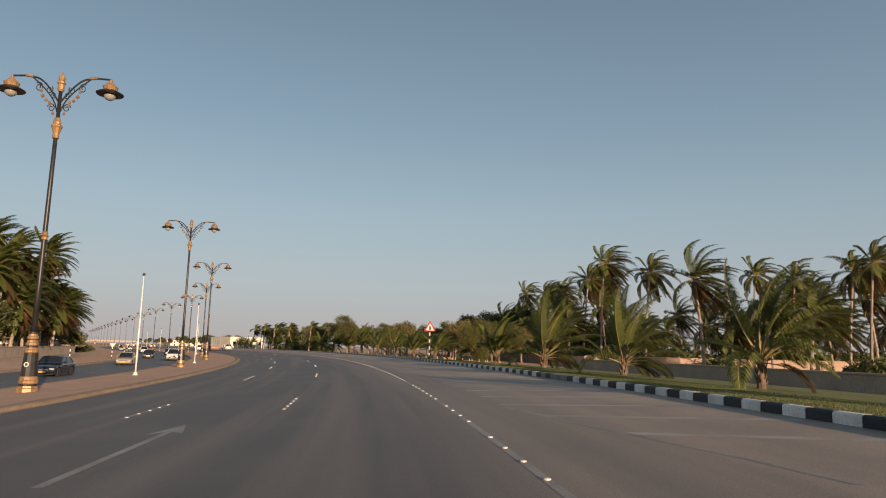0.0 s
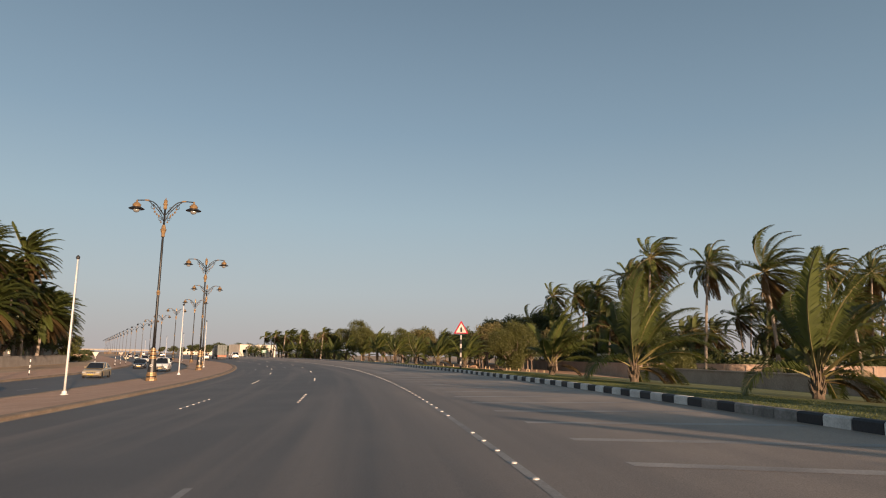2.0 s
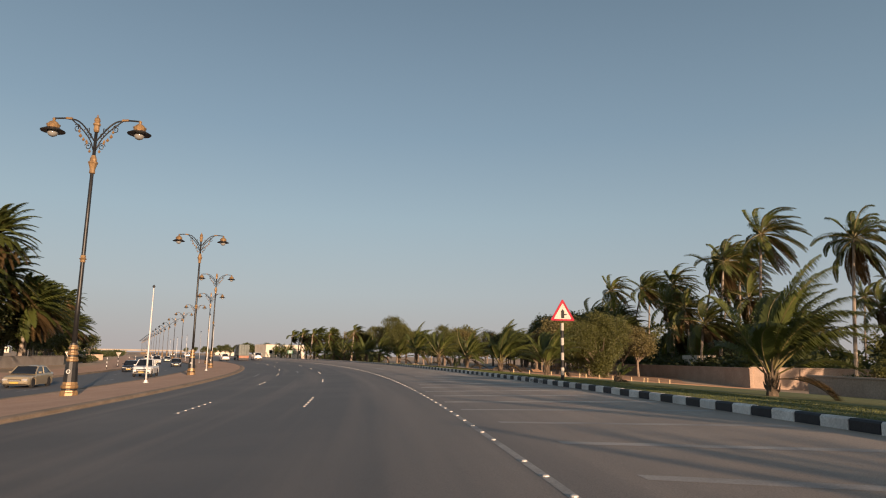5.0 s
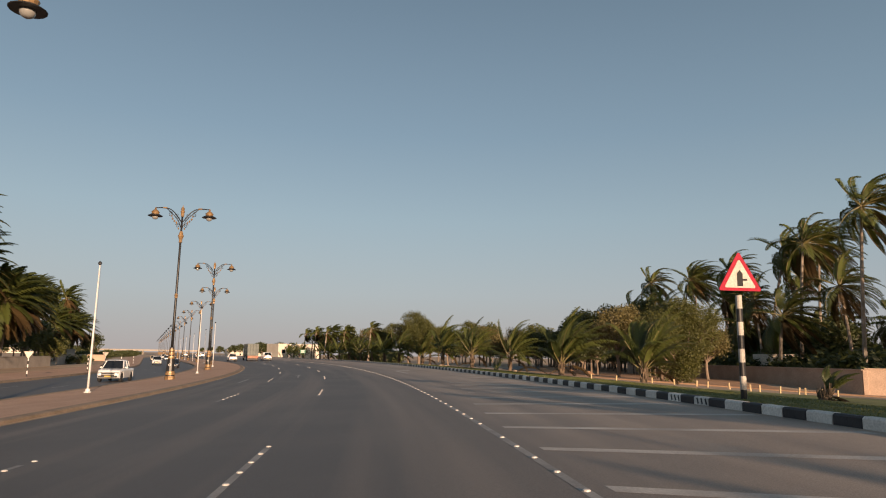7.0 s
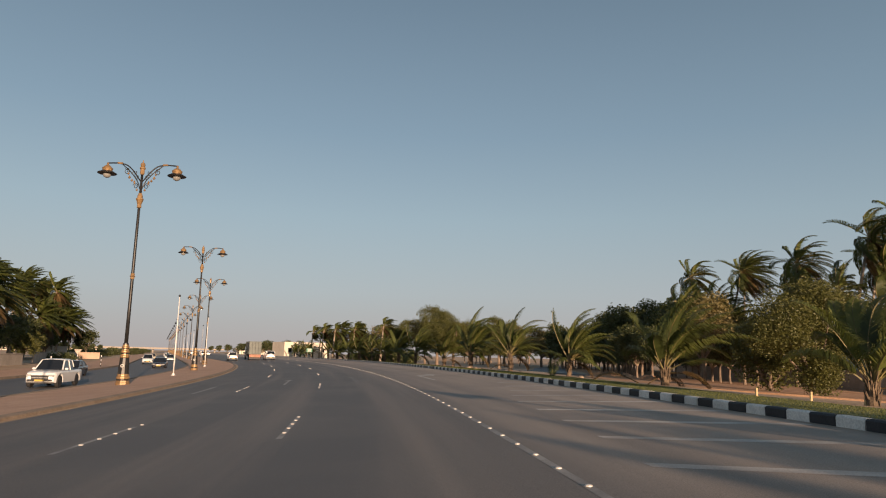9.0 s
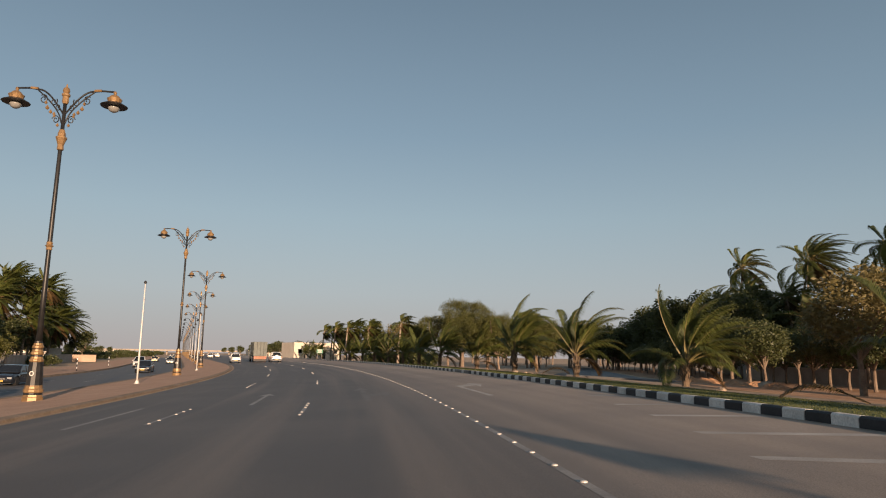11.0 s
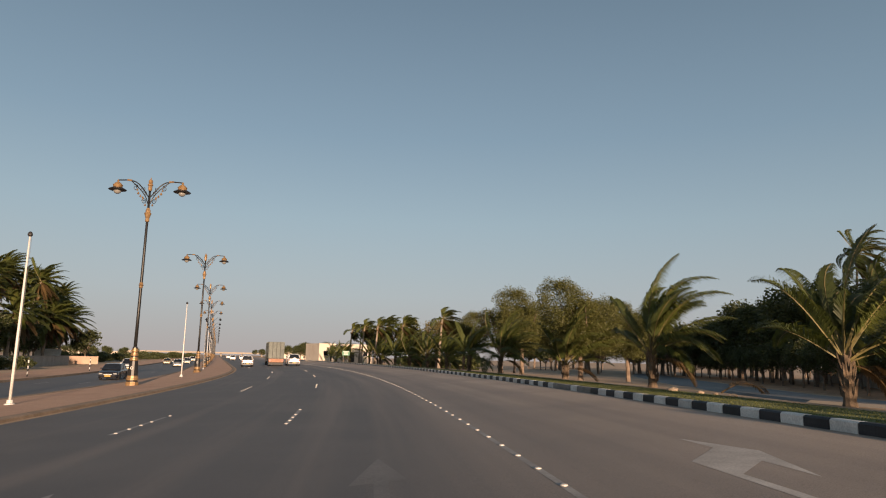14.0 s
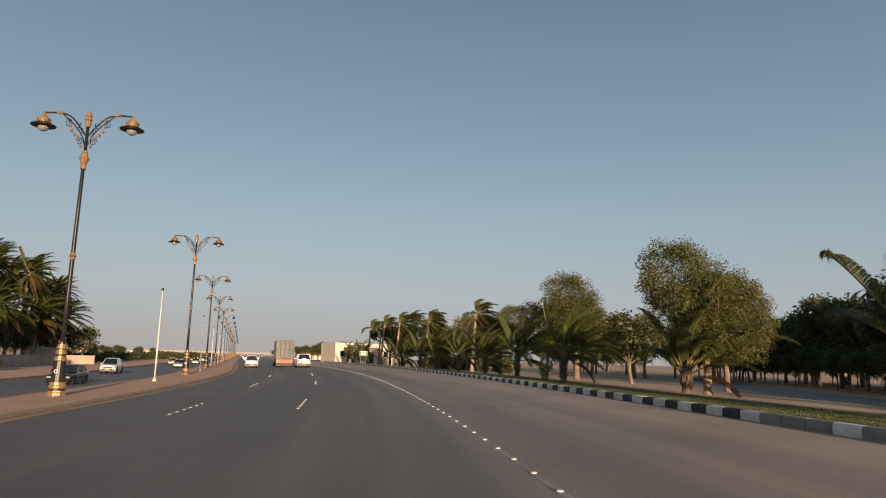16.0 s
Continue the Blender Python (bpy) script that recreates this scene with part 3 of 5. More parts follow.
def striped_post():
    top = thing("marker_post", "short black and white banded marker post", "marker post", "marker posts by the footpath")
    for i in range(6):
        z = -0.05 + i * 0.27
        part("band", lathe([(0.06, z), (0.06, z + 0.27)], 8), (BLACK, WHITE)[i % 2], top)
    part("cap", lathe([(0.065, 1.57), (0.06, 1.62), (0.02, 1.65)], 8), BLACK, top)
    return top


mp = striped_post()
mp.matrix_basis = stand(-28.8, 143.5)
for s, l in ((-28.2, 196), (-29.0, 90), (-28.4, 170)):
    copy_thing(mp, stand(s, l))


def give_way_sign():
    """A white inverted triangle on a banded post, seen from its back and front."""
    top = thing("give_way_sign", "white inverted triangular sign on a banded post", "road sign", "signs by the footpath")
    for i in range(6):
        z = -0.05 + i * 0.3
        part("band", lathe([(0.055, z), (0.055, z + 0.3)], 8), (BLACK, WHITE)[i % 2], top)
    bm = bmesh.new()
    rows = [[bm.verts.new((x, y, z)) for x, z in ((-0.42, 2.32), (0.42, 2.32), (0.0, 1.62))] for y in (-0.085, -0.065)]
    bm.faces.new(rows[0])
    bm.faces.new(rows[1][::-1])
    for k in range(3):
        bm.faces.new((rows[0][k], rows[1][k], rows[1][(k + 1) % 3], rows[0][(k + 1) % 3]))
    bmesh.ops.recalc_face_normals(bm, faces=bm.faces)
    part("board", bm, CREAM, top, "cream triangular board")
    return top


gw = give_way_sign()
gw.matrix_basis = stand(-28.8, 120)
copy_thing(gw, stand(-28.8, 155.5))

# small timber pegs along the turf
pg = thing("peg", "short pale timber peg in the turf", "peg", "pegs along the verge")
part("stake", box(bmesh.new(), -0.03, 0.03, -0.03, 0.03, -0.1, 0.28, bevel=0.008), PEG, pg)
peg_spots = [(10.9, 81.9), (11.6, 80.5)] + [(12.15 + 0.56 * i, 79.4 - 0.75 * i + 0.034 * i * i) for i in range(13)]
pg.matrix_basis = stand(*peg_spots[0])
for k, (s, l) in enumerate(peg_spots[1:]):
    copy_thing(pg, stand(s + 0.2 * math.sin(k * 2.1), l, 20 * k) @ pose(0, 0, 0, 5 * math.sin(k * 1.7), 4 * math.cos(k), 0))


def rock(l, s, r, seed):
    bm = bmesh.new()
    bmesh.ops.create_icosphere(bm, subdivisions=2, radius=r)
    for v in bm.verts:
        v.co *= 1 + 0.35 * noise.noise(v.co * 2.2 / r + Vector((seed, 0, 0)))
        v.co.z *= 0.6
    ob = tagged(new("rock", mesh_of(bm, "rock", ROCK)), "pale broken stone lying behind the kerb", "stone", "stones by the kerb")
    ob.matrix_basis = stand(s, l, seed * 40, r * 0.2)


for q in ((121.4, 11.0, 0.2, 1), (119.8, 11.2, 0.12, 2), (119.2, 11.4, 0.1, 3), (99.0, 11.9, 0.2, 4), (111.0, 22.3, 0.5, 5), (112.2, 23.2, 0.34, 6), (118.0, 11.3, 0.14, 7)):
    rock(*q)


def soil_mound(l, s, r, h, seed):
    bm = bmesh.new()
    bmesh.ops.create_grid(bm, x_segments=16, y_segments=16, size=r)
    for v in bm.verts:
        q = min(1.0, v.co.length / r)
        n = noise.noise(v.co * 1.6 + Vector((seed, 0, 0))) + 0.5 * noise.noise(v.co * 5.0 + Vector((0, seed, 0)))
        v.co.z = h * (1 - q * q) ** 1.5 * (1 + 0.7 * n) - 0.1 * q
    ob = tagged(new("soil_mound", mesh_of(bm, "soil_mound", SOIL)), "low rough heap of red-brown earth", "soil heap", "earth heaps under the trees")
    ob.matrix_basis = stand(s, l, seed * 50, 0.02)


for q in ((116.0, 20.8, 1.3, 0.32, 1), (119.5, 24.0, 1.5, 0.36, 2), (112.5, 21.5, 1.1, 0.3, 3), (124.0, 27.5, 1.6, 0.34, 4), (129.0, 30.5, 1.5, 0.3, 5), (117.0, 26.0, 1.2, 0.28, 6), (108.5, 21.0, 1.2, 0.3, 7)):
    soil_mound(*q)


# ---- plants ----
corner = Vector(at(43.2, 99.8))
WIND = Vector((0.86, 0.30, 0.0))


def frond_bm(rng, length, az, elev, droop, wind, pairs, leaf, width=0.045, bare=0.14, forward=0.55, hang=0.75, rib=1.0):
    """A feather-shaped palm leaf: a bending midrib with two rows of hanging leaflets, blown by the wind."""
    bm = bmesh.new()
    d = Vector((math.cos(az) * math.cos(elev), math.sin(az) * math.cos(elev), math.sin(elev)))
    d = (d + WIND * wind * 0.3).normalized()
    p = Vector((0, 0, 0))
    n = 10
    pts, dirs = [p.copy()], [d.copy()]
    for i in range(n):
        t = (i + 1) / n
        d = (d + Vector((0, 0, -1)) * droop * t / n * 2.0 + WIND * wind * (0.35 + t) / n * 2.0).normalized()
        p = p + d * (length / n)
        pts.append(p.copy())
        dirs.append(d.copy())
    tube(bm, pts, [rib * 0.035 * (1 - 0.85 * i / n) * length / 3 + 0.004 for i in range(n + 1)], 3)
    for f in bm.faces:
        f.material_index = 1
    for i in range(pairs):
        t = bare + (1 - bare) * (i + 0.5) / pairs
        f = t * n
        k = min(int(f), n - 1)
        c = pts[k].lerp(pts[k + 1], f - k)
        d = dirs[k].lerp(dirs[k + 1], f - k).normalized()
        side = d.cross(Vector((0, 0, 1)))
        if side.length < 1e-3:
            side = Vector((1, 0, 0))
        side.normalize()
        up = side.cross(d)
        ln = leaf * math.sin(math.pi * min(1, 0.12 + 0.86 * t) ** 0.8) ** 0.6 * (0.85 + 0.3 * rng.random())
        for sg in (-1, 1):
            out = (side * sg * 0.82 + d * forward + up * 0.22 + WIND * wind * 0.75 + Vector((rng.uniform(-.12, .12), rng.uniform(-.12, .12), rng.uniform(-.14, .12)))).normalized()
            out2 = (out + Vector((0, 0, -hang)) + WIND * wind * 0.55).normalized()
            wd = out.cross(up).normalized() * width * (0.7 + 0.5 * math.sin(math.pi * t))
            a = c + out * ln * 0.5
            b = a + out2 * ln * 0.5
            v = [bm.verts.new(q) for q in (c - wd * 0.4, c + wd * 0.4, a + wd, a - wd, b)]
            bm.faces.new((v[0], v[1], v[2], v[3]))
            bm.faces.new((v[3], v[2], v[4]))
    return bm


def trunk_bm(rng, hgt, r0, r1, lean, rings, seg=8, stubs=0):
    bm = bmesh.new()
    pts, rad = [], []
    n = rings
    for i in range(n + 1):
        t = i / n
        pts.append(Vector((lean[0] * t ** 1.6, lean[1] * t ** 1.6, hgt * t - 0.15 * (1 - t))))
        rad.append((r0 + (r1 - r0) * t + 0.35 * r0 * max(0, 1 - t * hgt / 0.4) ** 2) * (1.0 + 0.07 * (i % 2)))
    tube(bm, pts, rad, seg)
    for k in range(stubs):
        t = 0.12 + 0.85 * k / stubs
        a = k * 2.4
        c = Vector((lean[0] * t ** 1.6, lean[1] * t ** 1.6, hgt * t))
        r = r0 + (r1 - r0) * t
        o = Vector((math.cos(a), math.sin(a), 0))
        tube(bm, [c + o * r * 0.6, c + o * (r + 0.03) + Vector((0, 0, 0.1)), c + o * (r + 0.06 + 0.05 * rng.random()) + Vector((0, 0, 0.22 + 0.22 * rng.random()))], [0.05, 0.035, 0.008], 4)
    return bm


def young_palm(seed, hgt, length, count, label, dry_from=0.97, spread=66):
    rng = random.Random(seed)
    top = thing("young_coconut_palm", label, "palm tree", "young palms along the kerb")
    lean = (rng.uniform(-.1, .2), rng.uniform(-.1, .1))
    part("trunk", trunk_bm(rng, hgt, 0.155, 0.12, lean, 10, 9, 24), BARK_YOUNG, top, "short fibrous brown trunk")
    for i in range(count):
        t = i / (count - 1)
        dry = t > dry_from
        az = i * 2.3999 + rng.uniform(-.5, .5) if t <= dry_from or dry_from < 0.9 else rng.uniform(-0.3, 0.5)
        elev = radians(rng.uniform(-8, 14) if t > dry_from else 77 - spread * t ** 1.5 + rng.uniform(-10, 8))
        long = length * (0.78 + 0.32 * math.sin(math.pi * min(1, t + 0.1))) * rng.uniform(.82, 1.12) * (0.72 if dry else 1.0)
        bm = frond_bm(rng, long, az, elev, (0.55 + 1.0 * t) * rng.uniform(0.7, 1.4), 0.28 + 0.52 * rng.random(), 110, 0.215 * length, 0.0165, 0.2, 0.8, 0.8 + 0.8 * rng.random(), 0.85)
        part("frond", bm, [FROND_DRY, FROND_DRY] if dry else [FROND, RIB], top, "dry brown hanging frond" if dry else "", m=pose(lean[0], lean[1], hgt - 0.25 * t))
    return top


def tall_palm(seed, hgt, length, count, lean, pairs=70, wide=0.038, breeze=1.0):
    rng = random.Random(seed)
    top = thing("coconut_palm", "tall coconut palm with wind-swept green fronds", "palm tree", "tall palms")
    part("trunk", trunk_bm(rng, hgt, 0.21, 0.12, lean, 14, 7), BARK, top, "slender ringed grey-brown trunk")
    for i in range(count):
        t = i / (count - 1)
        az = i * 2.3999 + rng.uniform(-.3, .3)
        elev = radians(86 - 156 * t + rng.uniform(-12, 12))
        bm = frond_bm(rng, length * rng.uniform(.82, 1.12), az, elev, 0.7 + 0.9 * t, breeze * (0.8 + 0.8 * rng.random()), pairs, 1.05, wide, 0.14, 0.75, 0.95)
        dry = t > 0.82
        part("frond", bm, [FROND_DRY, FROND_DRY] if dry else [FROND, RIB], top, "withered brown frond" if dry else "", m=pose(lean[0], lean[1], hgt - 0.1))
    bm = bmesh.new()
    for k in range(7):
        a = k * 0.9
        bmesh.ops.create_icosphere(bm, subdivisions=1, radius=0.14, matrix=Matrix.Translation((lean[0] + 0.3 * math.cos(a), lean[1] + 0.3 * math.sin(a), hgt - 0.45 - 0.12 * (k % 3))))
    part("coconut_bunch", bm, FROND_DRY, top, "cluster of brownish coconuts")
    return top


def leaf_cloud(rng, lobes, clumps, per, size, clump_r):
    """Leaf quads gathered in clumps on the skins of several rounded lobes (cx, cy, cz, rx, ry, rz)."""
    verts, faces, cents = [], [], []
    for k in range(clumps):
        cx, cy, cz, rx, ry, rz = lobes[k % len(lobes)]
        u = Vector((rng.gauss(0, 1), rng.gauss(0, 1), rng.gauss(0.15, 1))).normalized()
        r = rng.uniform(0.55, 1.02) ** 0.6
        r *= 0.85 + 0.3 * noise.noise(u * 1.7 + Vector((cx, cy, cz)))
        c = Vector((cx + u.x * rx * r, cy + u.y * ry * r, cz + u.z * rz * r))
        cents.append(c)
        for j in range(per):
            o = c + Vector((rng.gauss(0, 1), rng.gauss(0, 1), rng.gauss(0, 0.75))).normalized() * clump_r * 1.75 * rng.random() ** 0.5
            a = Vector((rng.gauss(0, 1), rng.gauss(0, 1), rng.gauss(0, 0.6))).normalized()
            b = a.cross(Vector((rng.gauss(0, 1), rng.gauss(0, 1), rng.gauss(0, 1)))).normalized()
            s = size * rng.uniform(0.6, 1.3)
            i = len(verts)
            verts += [o - a * s, o + b * s * 0.45, o + a * s, o - b * s * 0.45]
            faces.append((i, i + 1, i + 2, i + 3))
    return verts, faces, cents


def broad_tree(seed, name, label, trunk_h, trunk_r, lobes, clumps, per, size, clump_r, material, group, limbs=9, category="tree"):
    rng = random.Random(seed)
    top = thing(name, label, category, group)
    verts, faces, cents = leaf_cloud(rng, lobes, clumps, per, size, clump_r)
    bm = bmesh.new()
    mid = Vector((rng.uniform(-.15, .15), rng.uniform(-.15, .15), trunk_h))
    tube(bm, [(0, 0, -0.15), (0.02, 0, 0.1), mid * 0.5 + Vector((0.06, 0, 0)), mid], [trunk_r * 1.35, trunk_r, trunk_r * 0.85, trunk_r * 0.7], 8)
    part("trunk", bm, BARK_TREE, top, "brown trunk")
    bm = bmesh.new()
    for k in range(limbs):
        c = cents[k * len(cents) // limbs]
        m1 = mid.lerp(c, 0.45) + Vector((rng.uniform(-.3, .3), rng.uniform(-.3, .3), 0.2))
        tube(bm, [mid - Vector((0, 0, 0.1)), m1, c], [trunk_r * 0.5, trunk_r * 0.28, trunk_r * 0.08], 5)
        for q in range(2):
            c2 = cents[rng.randrange(len(cents))]
            if (c2 - m1).length < 2.5:
                tube(bm, [m1, m1.lerp(c2, 0.5) + Vector((0, 0, 0.1)), c2], [trunk_r * 0.2, trunk_r * 0.12, 0.01], 4)
    part("branchwork", bm, BARK_TREE, top, "spreading bare limbs")
    me = quads([tuple(v) for v in verts], faces, "crown", material)
    cr = new("crown", me)
    cr.parent = top
    return top


YOUNG = [young_palm(11, 1.2, 3.6, 21, "young coconut palm with a short trunk on the verge", spread=60), young_palm(12, 1.2, 3.7, 22, "young coconut palm with spreading fronds on the verge", spread=64),
         young_palm(13, 1.3, 3.5, 20, "young coconut palm with upright fronds on the verge", spread=56), young_palm(14, 1.0, 3.3, 20, "young coconut palm with drooping fronds on the verge", spread=68),
         young_palm(15, 0.25, 1.15, 13, "small half-withered yellowish palm in the turf", 0.35),
         young_palm(16, 0.75, 3.5, 19, "young coconut palm with narrow upright fronds on the verge", spread=40), young_palm(17, 0.75, 3.9, 21, "young coconut palm with fronds rising close above the turf", spread=62)]
# (l, s, variant, scale, turn)
ROADSIDE_NEAR = [(9.5, 12.6, 2, 0.9, 40), (22.1, 12.5, 1, 0.92, 0), (33.0, 12.6, 6, 1.0, 80), (45.1, 12.6, 6, 1.2, 147), (55.8, 12.3, 5, 1.1, 200), (66.6, 11.7, 4, 0.8, 0), (79.2, 12.4, 5, 0.92, 30), (90.5, 12.4, 5, 1.08, 150), (102.8, 12.7, 1, 0.9, 260), (114.6, 12.6, 2, 1.05, 340)]
ROADSIDE_FAR = [(125.6, 12.3, 2, 1.2, 100), (137.5, 12.7, 5, 1.15, 60), (152.0, 12.8, 1, 1.15, 20), (160, 12.3, 0, 1.15, 250), (169, 12.4, 3, 1.1, 10), (178, 12.4, 2, 1.15, 90), (187, 12.2, 1, 1.05, 170), (196, 12.4, 0, 1.15, 210), (205, 12.2, 3, 1.15, 320), (214, 12.4, 2, 1.15, 45), (226, 10.0, 1, 0.9, 15), (236, 10.4, 0, 0.9, 35), (246, 10.8, 2, 0.9, 5)]
spots = ROADSIDE_NEAR + ROADSIDE_FAR
used = set()
for l, s, v, sc, turn in spots:
    # the wind blows one way for all, so each is turned only a little
    x, y = at(s, l)
    m = pose(x, y, height(s, l), 0, 0, (turn % 50) - 25)
    if v in used:
        ob = copy_thing(YOUNG[v], m)
    else:
        used.add(v)
        ob = YOUNG[v]
        ob.matrix_basis = m
    ob.scale = (sc, sc, sc)

TALL = [tall_palm(21, 15.5, 5.4, 42, (1.6, 0.3)), tall_palm(22, 17.0, 5.6, 42, (0.6, -0.5)), tall_palm(23, 11.0, 5.4, 40, (-0.8, 0.4)), tall_palm(24, 16.0, 5.5, 42, (2.6, 0.8)), tall_palm(25, 6.5, 4.8, 38, (0.5, 0.2)), tall_palm(26, 6.4, 2.7, 24, (0.4, 0.1), 50)]
TALL += [tall_palm(41, 15.5, 5.0, 38, (1.6, 0.3), 40, 0.085, 0.6), tall_palm(42, 17.0, 5.2, 38, (0.6, -0.5), 40, 0.085, 0.6), tall_palm(43, 11.0, 5.0, 38, (-0.8, 0.4), 40, 0.085, 0.6), tall_palm(44, 16.0, 5.1, 38, (2.6, 0.8), 40, 0.085, 0.6), tall_palm(45, 6.5, 4.5, 36, (0.5, 0.2), 40, 0.085, 0.6)]
# (l, s, variant, scale): tall palms behind the wall
PALMS_TALL = [(66, 60, 0, 0.9), (74, 66, 3, 0.9), (88, 92, 1, 1.0), (92.9, 49.4, 0, 1.0), (94.5, 70.9, 1, 0.97), (95.1, 79.6, 0, 1.05), (102, 90, 0, 1.0), (106.7, 50.6, 1, 1.08), (110, 96, 3, 1.0), (117, 84, 3, 0.9), (119, 55, 0, 1.1), (123, 62, 1, 1.05), (128, 92, 1, 0.85), (130.5, 61.2, 3, 1.13), (136, 70, 3, 1.0), (142, 64, 0, 1.08), (160, 70, 3, 1.13), (168, 82, 1, 1.13), (190, 84, 0, 0.95), (175, 76, 0, 0.95)]
# one apart, further on
PALMS_TALL_MORE = [(182, 82.6, 1, 1.22)]
# lower palms among them
PALMS_MID = [(70, 56, 4, 1.2), (80, 70, 2, 0.9), (80, 78, 2, 1.1), (82, 62, 2, 0.9), (84.7, 53.1, 2, 1.25), (88, 80, 4, 1.2), (92, 96, 4, 1.4), (94, 66, 4, 1.1), (100, 62, 2, 0.85), (100, 84, 4, 1.3), (104, 70, 4, 1.2), (106, 78, 2, 0.9), (108, 104, 2, 1.0), (112, 86, 4, 1.3), (113, 56, 2, 1.0), (118, 51, 4, 1.2), (120, 70, 4, 1.2), (120, 98, 4, 1.4)]
# and further on
PALMS_MID_MORE = [(126, 56, 2, 0.95), (133, 58, 4, 1.2), (138, 62, 2, 1.1), (145, 56, 4, 1.2), (150, 74, 2, 1.15), (152, 62, 2, 1.0), (138, 78, 4, 1.2), (150, 96, 4, 1.4), (134, 88, 4, 1.3), (158, 60, 2, 1.0), (166, 70, 2, 1.05), (190, 90, 2, 1.15), (196, 84, 2, 1.0), (206, 92, 4, 1.5), (214, 100, 2, 1.0), (224, 104, 4, 1.5)]
# small-crowned palms at the end of the row
PALMS_AVENUE = [(198, 13.6, 5, 0.95), (206, 11.5, 5, 0.95), (212, 14.5, 5, 1.05), (219, 12, 5, 1.0), (226, 13, 5, 0.95), (233, 12.4, 5, 1.0), (184, 15.5, 5, 1.0)]
# first grove beyond the far carriageway
GROVE_NEAR = [(112, -44, 2, 1.12), (118, -45, 0, 1.02), (121, -43, 4, 1.3), (126, -49, 1, 1.07), (129, -43, 2, 1.16), (132, -54, 2, 1.3), (134, -44, 3, 1.07), (137, -46, 4, 1.4), (138, -58, 1, 1.02), (142, -50, 2, 1.21), (145, -43, 2, 1.21), (147, -52, 2, 1.4), (150, -56, 3, 1.12), (150, -45, 2, 1.15), (153, -42, 4, 1.4), (157, -48, 2, 1.05), (160, -43, 4, 1.5), (163, -44, 4, 1.5), (167, -45, 4, 1.49), (170, -48, 4, 1.4)]
# second grove beyond the far carriageway
GROVE_FAR = [(222, -64, 1, 1.02), (225, -50, 2, 1.12), (232, -47, 4, 1.4), (236, -52, 1, 0.93), (243, -48, 3, 0.98), (244, -54, 0, 1.12), (248, -45, 4, 1.4), (250, -52, 0, 1.02), (257, -47, 2, 1.12), (258, -56, 1, 1.02), (262, -45, 4, 1.4), (264, -51, 1, 0.98), (271, -49, 3, 0.93), (276, -50, 2, 1.12)]
tall_spots = PALMS_TALL + PALMS_TALL_MORE + PALMS_MID + PALMS_MID_MORE + PALMS_AVENUE + [(l, s, v + 6, sc) for l, s, v, sc in GROVE_NEAR + GROVE_FAR]
used = set()
rng = random.Random(5)
for l, s, v, sc in tall_spots:
    x, y = at(s, l)
    m = pose(x, y, height(s, l), 0, 0, rng.uniform(-28, 28))
    if v in used:
        ob = copy_thing(TALL[v], m)
    else:
        used.add(v)
        ob = TALL[v]
        ob.matrix_basis = m
    ob.scale = (sc, sc, sc)

# broad-leaved trees and shrubs
FICUS = broad_tree(31, "shade_tree", "round-crowned olive-green broad-leaved tree", 2.2, 0.22, [(-1.6, 0, 5.3, 2.3, 2.2, 2.6), (1.9, 0.3, 4.3, 2.3, 2.2, 2.2), (0.2, 0.4, 4.4, 2.2, 2.2, 2.0), (0.8, -0.6, 3.2, 2.6, 2.0, 1.4)],
                   420, 170, 0.068, 0.33, LEAF, "broad-leaved trees")
DARK = broad_tree(32, "orchard_tree", "dense dark green flat-bottomed tree on a bare trunk", 1.5, 0.13, [(0, 0, 3.2, 2.2, 2.2, 1.5), (0.8, 0.6, 3.9, 1.5, 1.5, 1.3), (-0.9, -0.3, 3.6, 1.6, 1.6, 1.2)],
                  160, 48, 0.12, 0.40, LEAF_DARK, "trees beside the service road")
OLIVE = broad_tree(33, "acacia_tree", "sparse olive-brown tree with fine twigs", 1.8, 0.18, [(0, 0, 4.2, 2.3, 2.3, 1.9), (1.2, 0.5, 5.0, 1.5, 1.5, 1.5), (-1.3, 0, 3.6, 1.7, 1.7, 1.4)],
                   240, 26, 0.12, 0.36, LEAF_DRY, "broad-leaved trees", 12)
BUSH = broad_tree(34, "shrub", "leafy green shrub reaching down to the sand", 0.35, 0.12, [(0, 0, 1.6, 1.7, 1.7, 1.5), (0.9, 0.2, 2.4, 1.3, 1.3, 1.2), (-0.9, 0.1, 2.2, 1.3, 1.3, 1.1), (0.2, 0.3, 3.0, 1.0, 1.0, 0.9)],
                  170, 110, 0.1, 0.34, LEAF, "shrubs", 10, "shrub")
BIGBUSH = broad_tree(36, "large_shrub", "large leafy green shrub with a bare tangled foot", 0.8, 0.2, [(0, 0, 3.3, 2.6, 2.6, 2.2), (1.8, 0.2, 4.4, 2.2, 2.2, 2.0), (-1.7, 0.1, 4.2, 2.1, 2.1, 1.9), (0.3, 0.3, 5.4, 1.9, 1.9, 1.6), (0.3, -0.2, 1.2, 1.1, 1.1, 1.1), (-2.6, 0.2, 3.4, 1.2, 1.2, 1.0)],
                  330, 190, 0.075, 0.44, LEAF, "shrubs", 16, "shrub")
HEDGE = broad_tree(35, "hedge_shrub", "low dark green shrub", 0.3, 0.08, [(0, 0, 0.9, 2.0, 1.6, 0.9), (1.2, 0, 0.9, 1.4, 1.4, 0.8), (-1.2, 0.2, 0.8, 1.4, 1.4, 0.8)],
                   95, 18, 0.2, 0.3, LEAF_DARK, "shrubs", 6, "shrub")
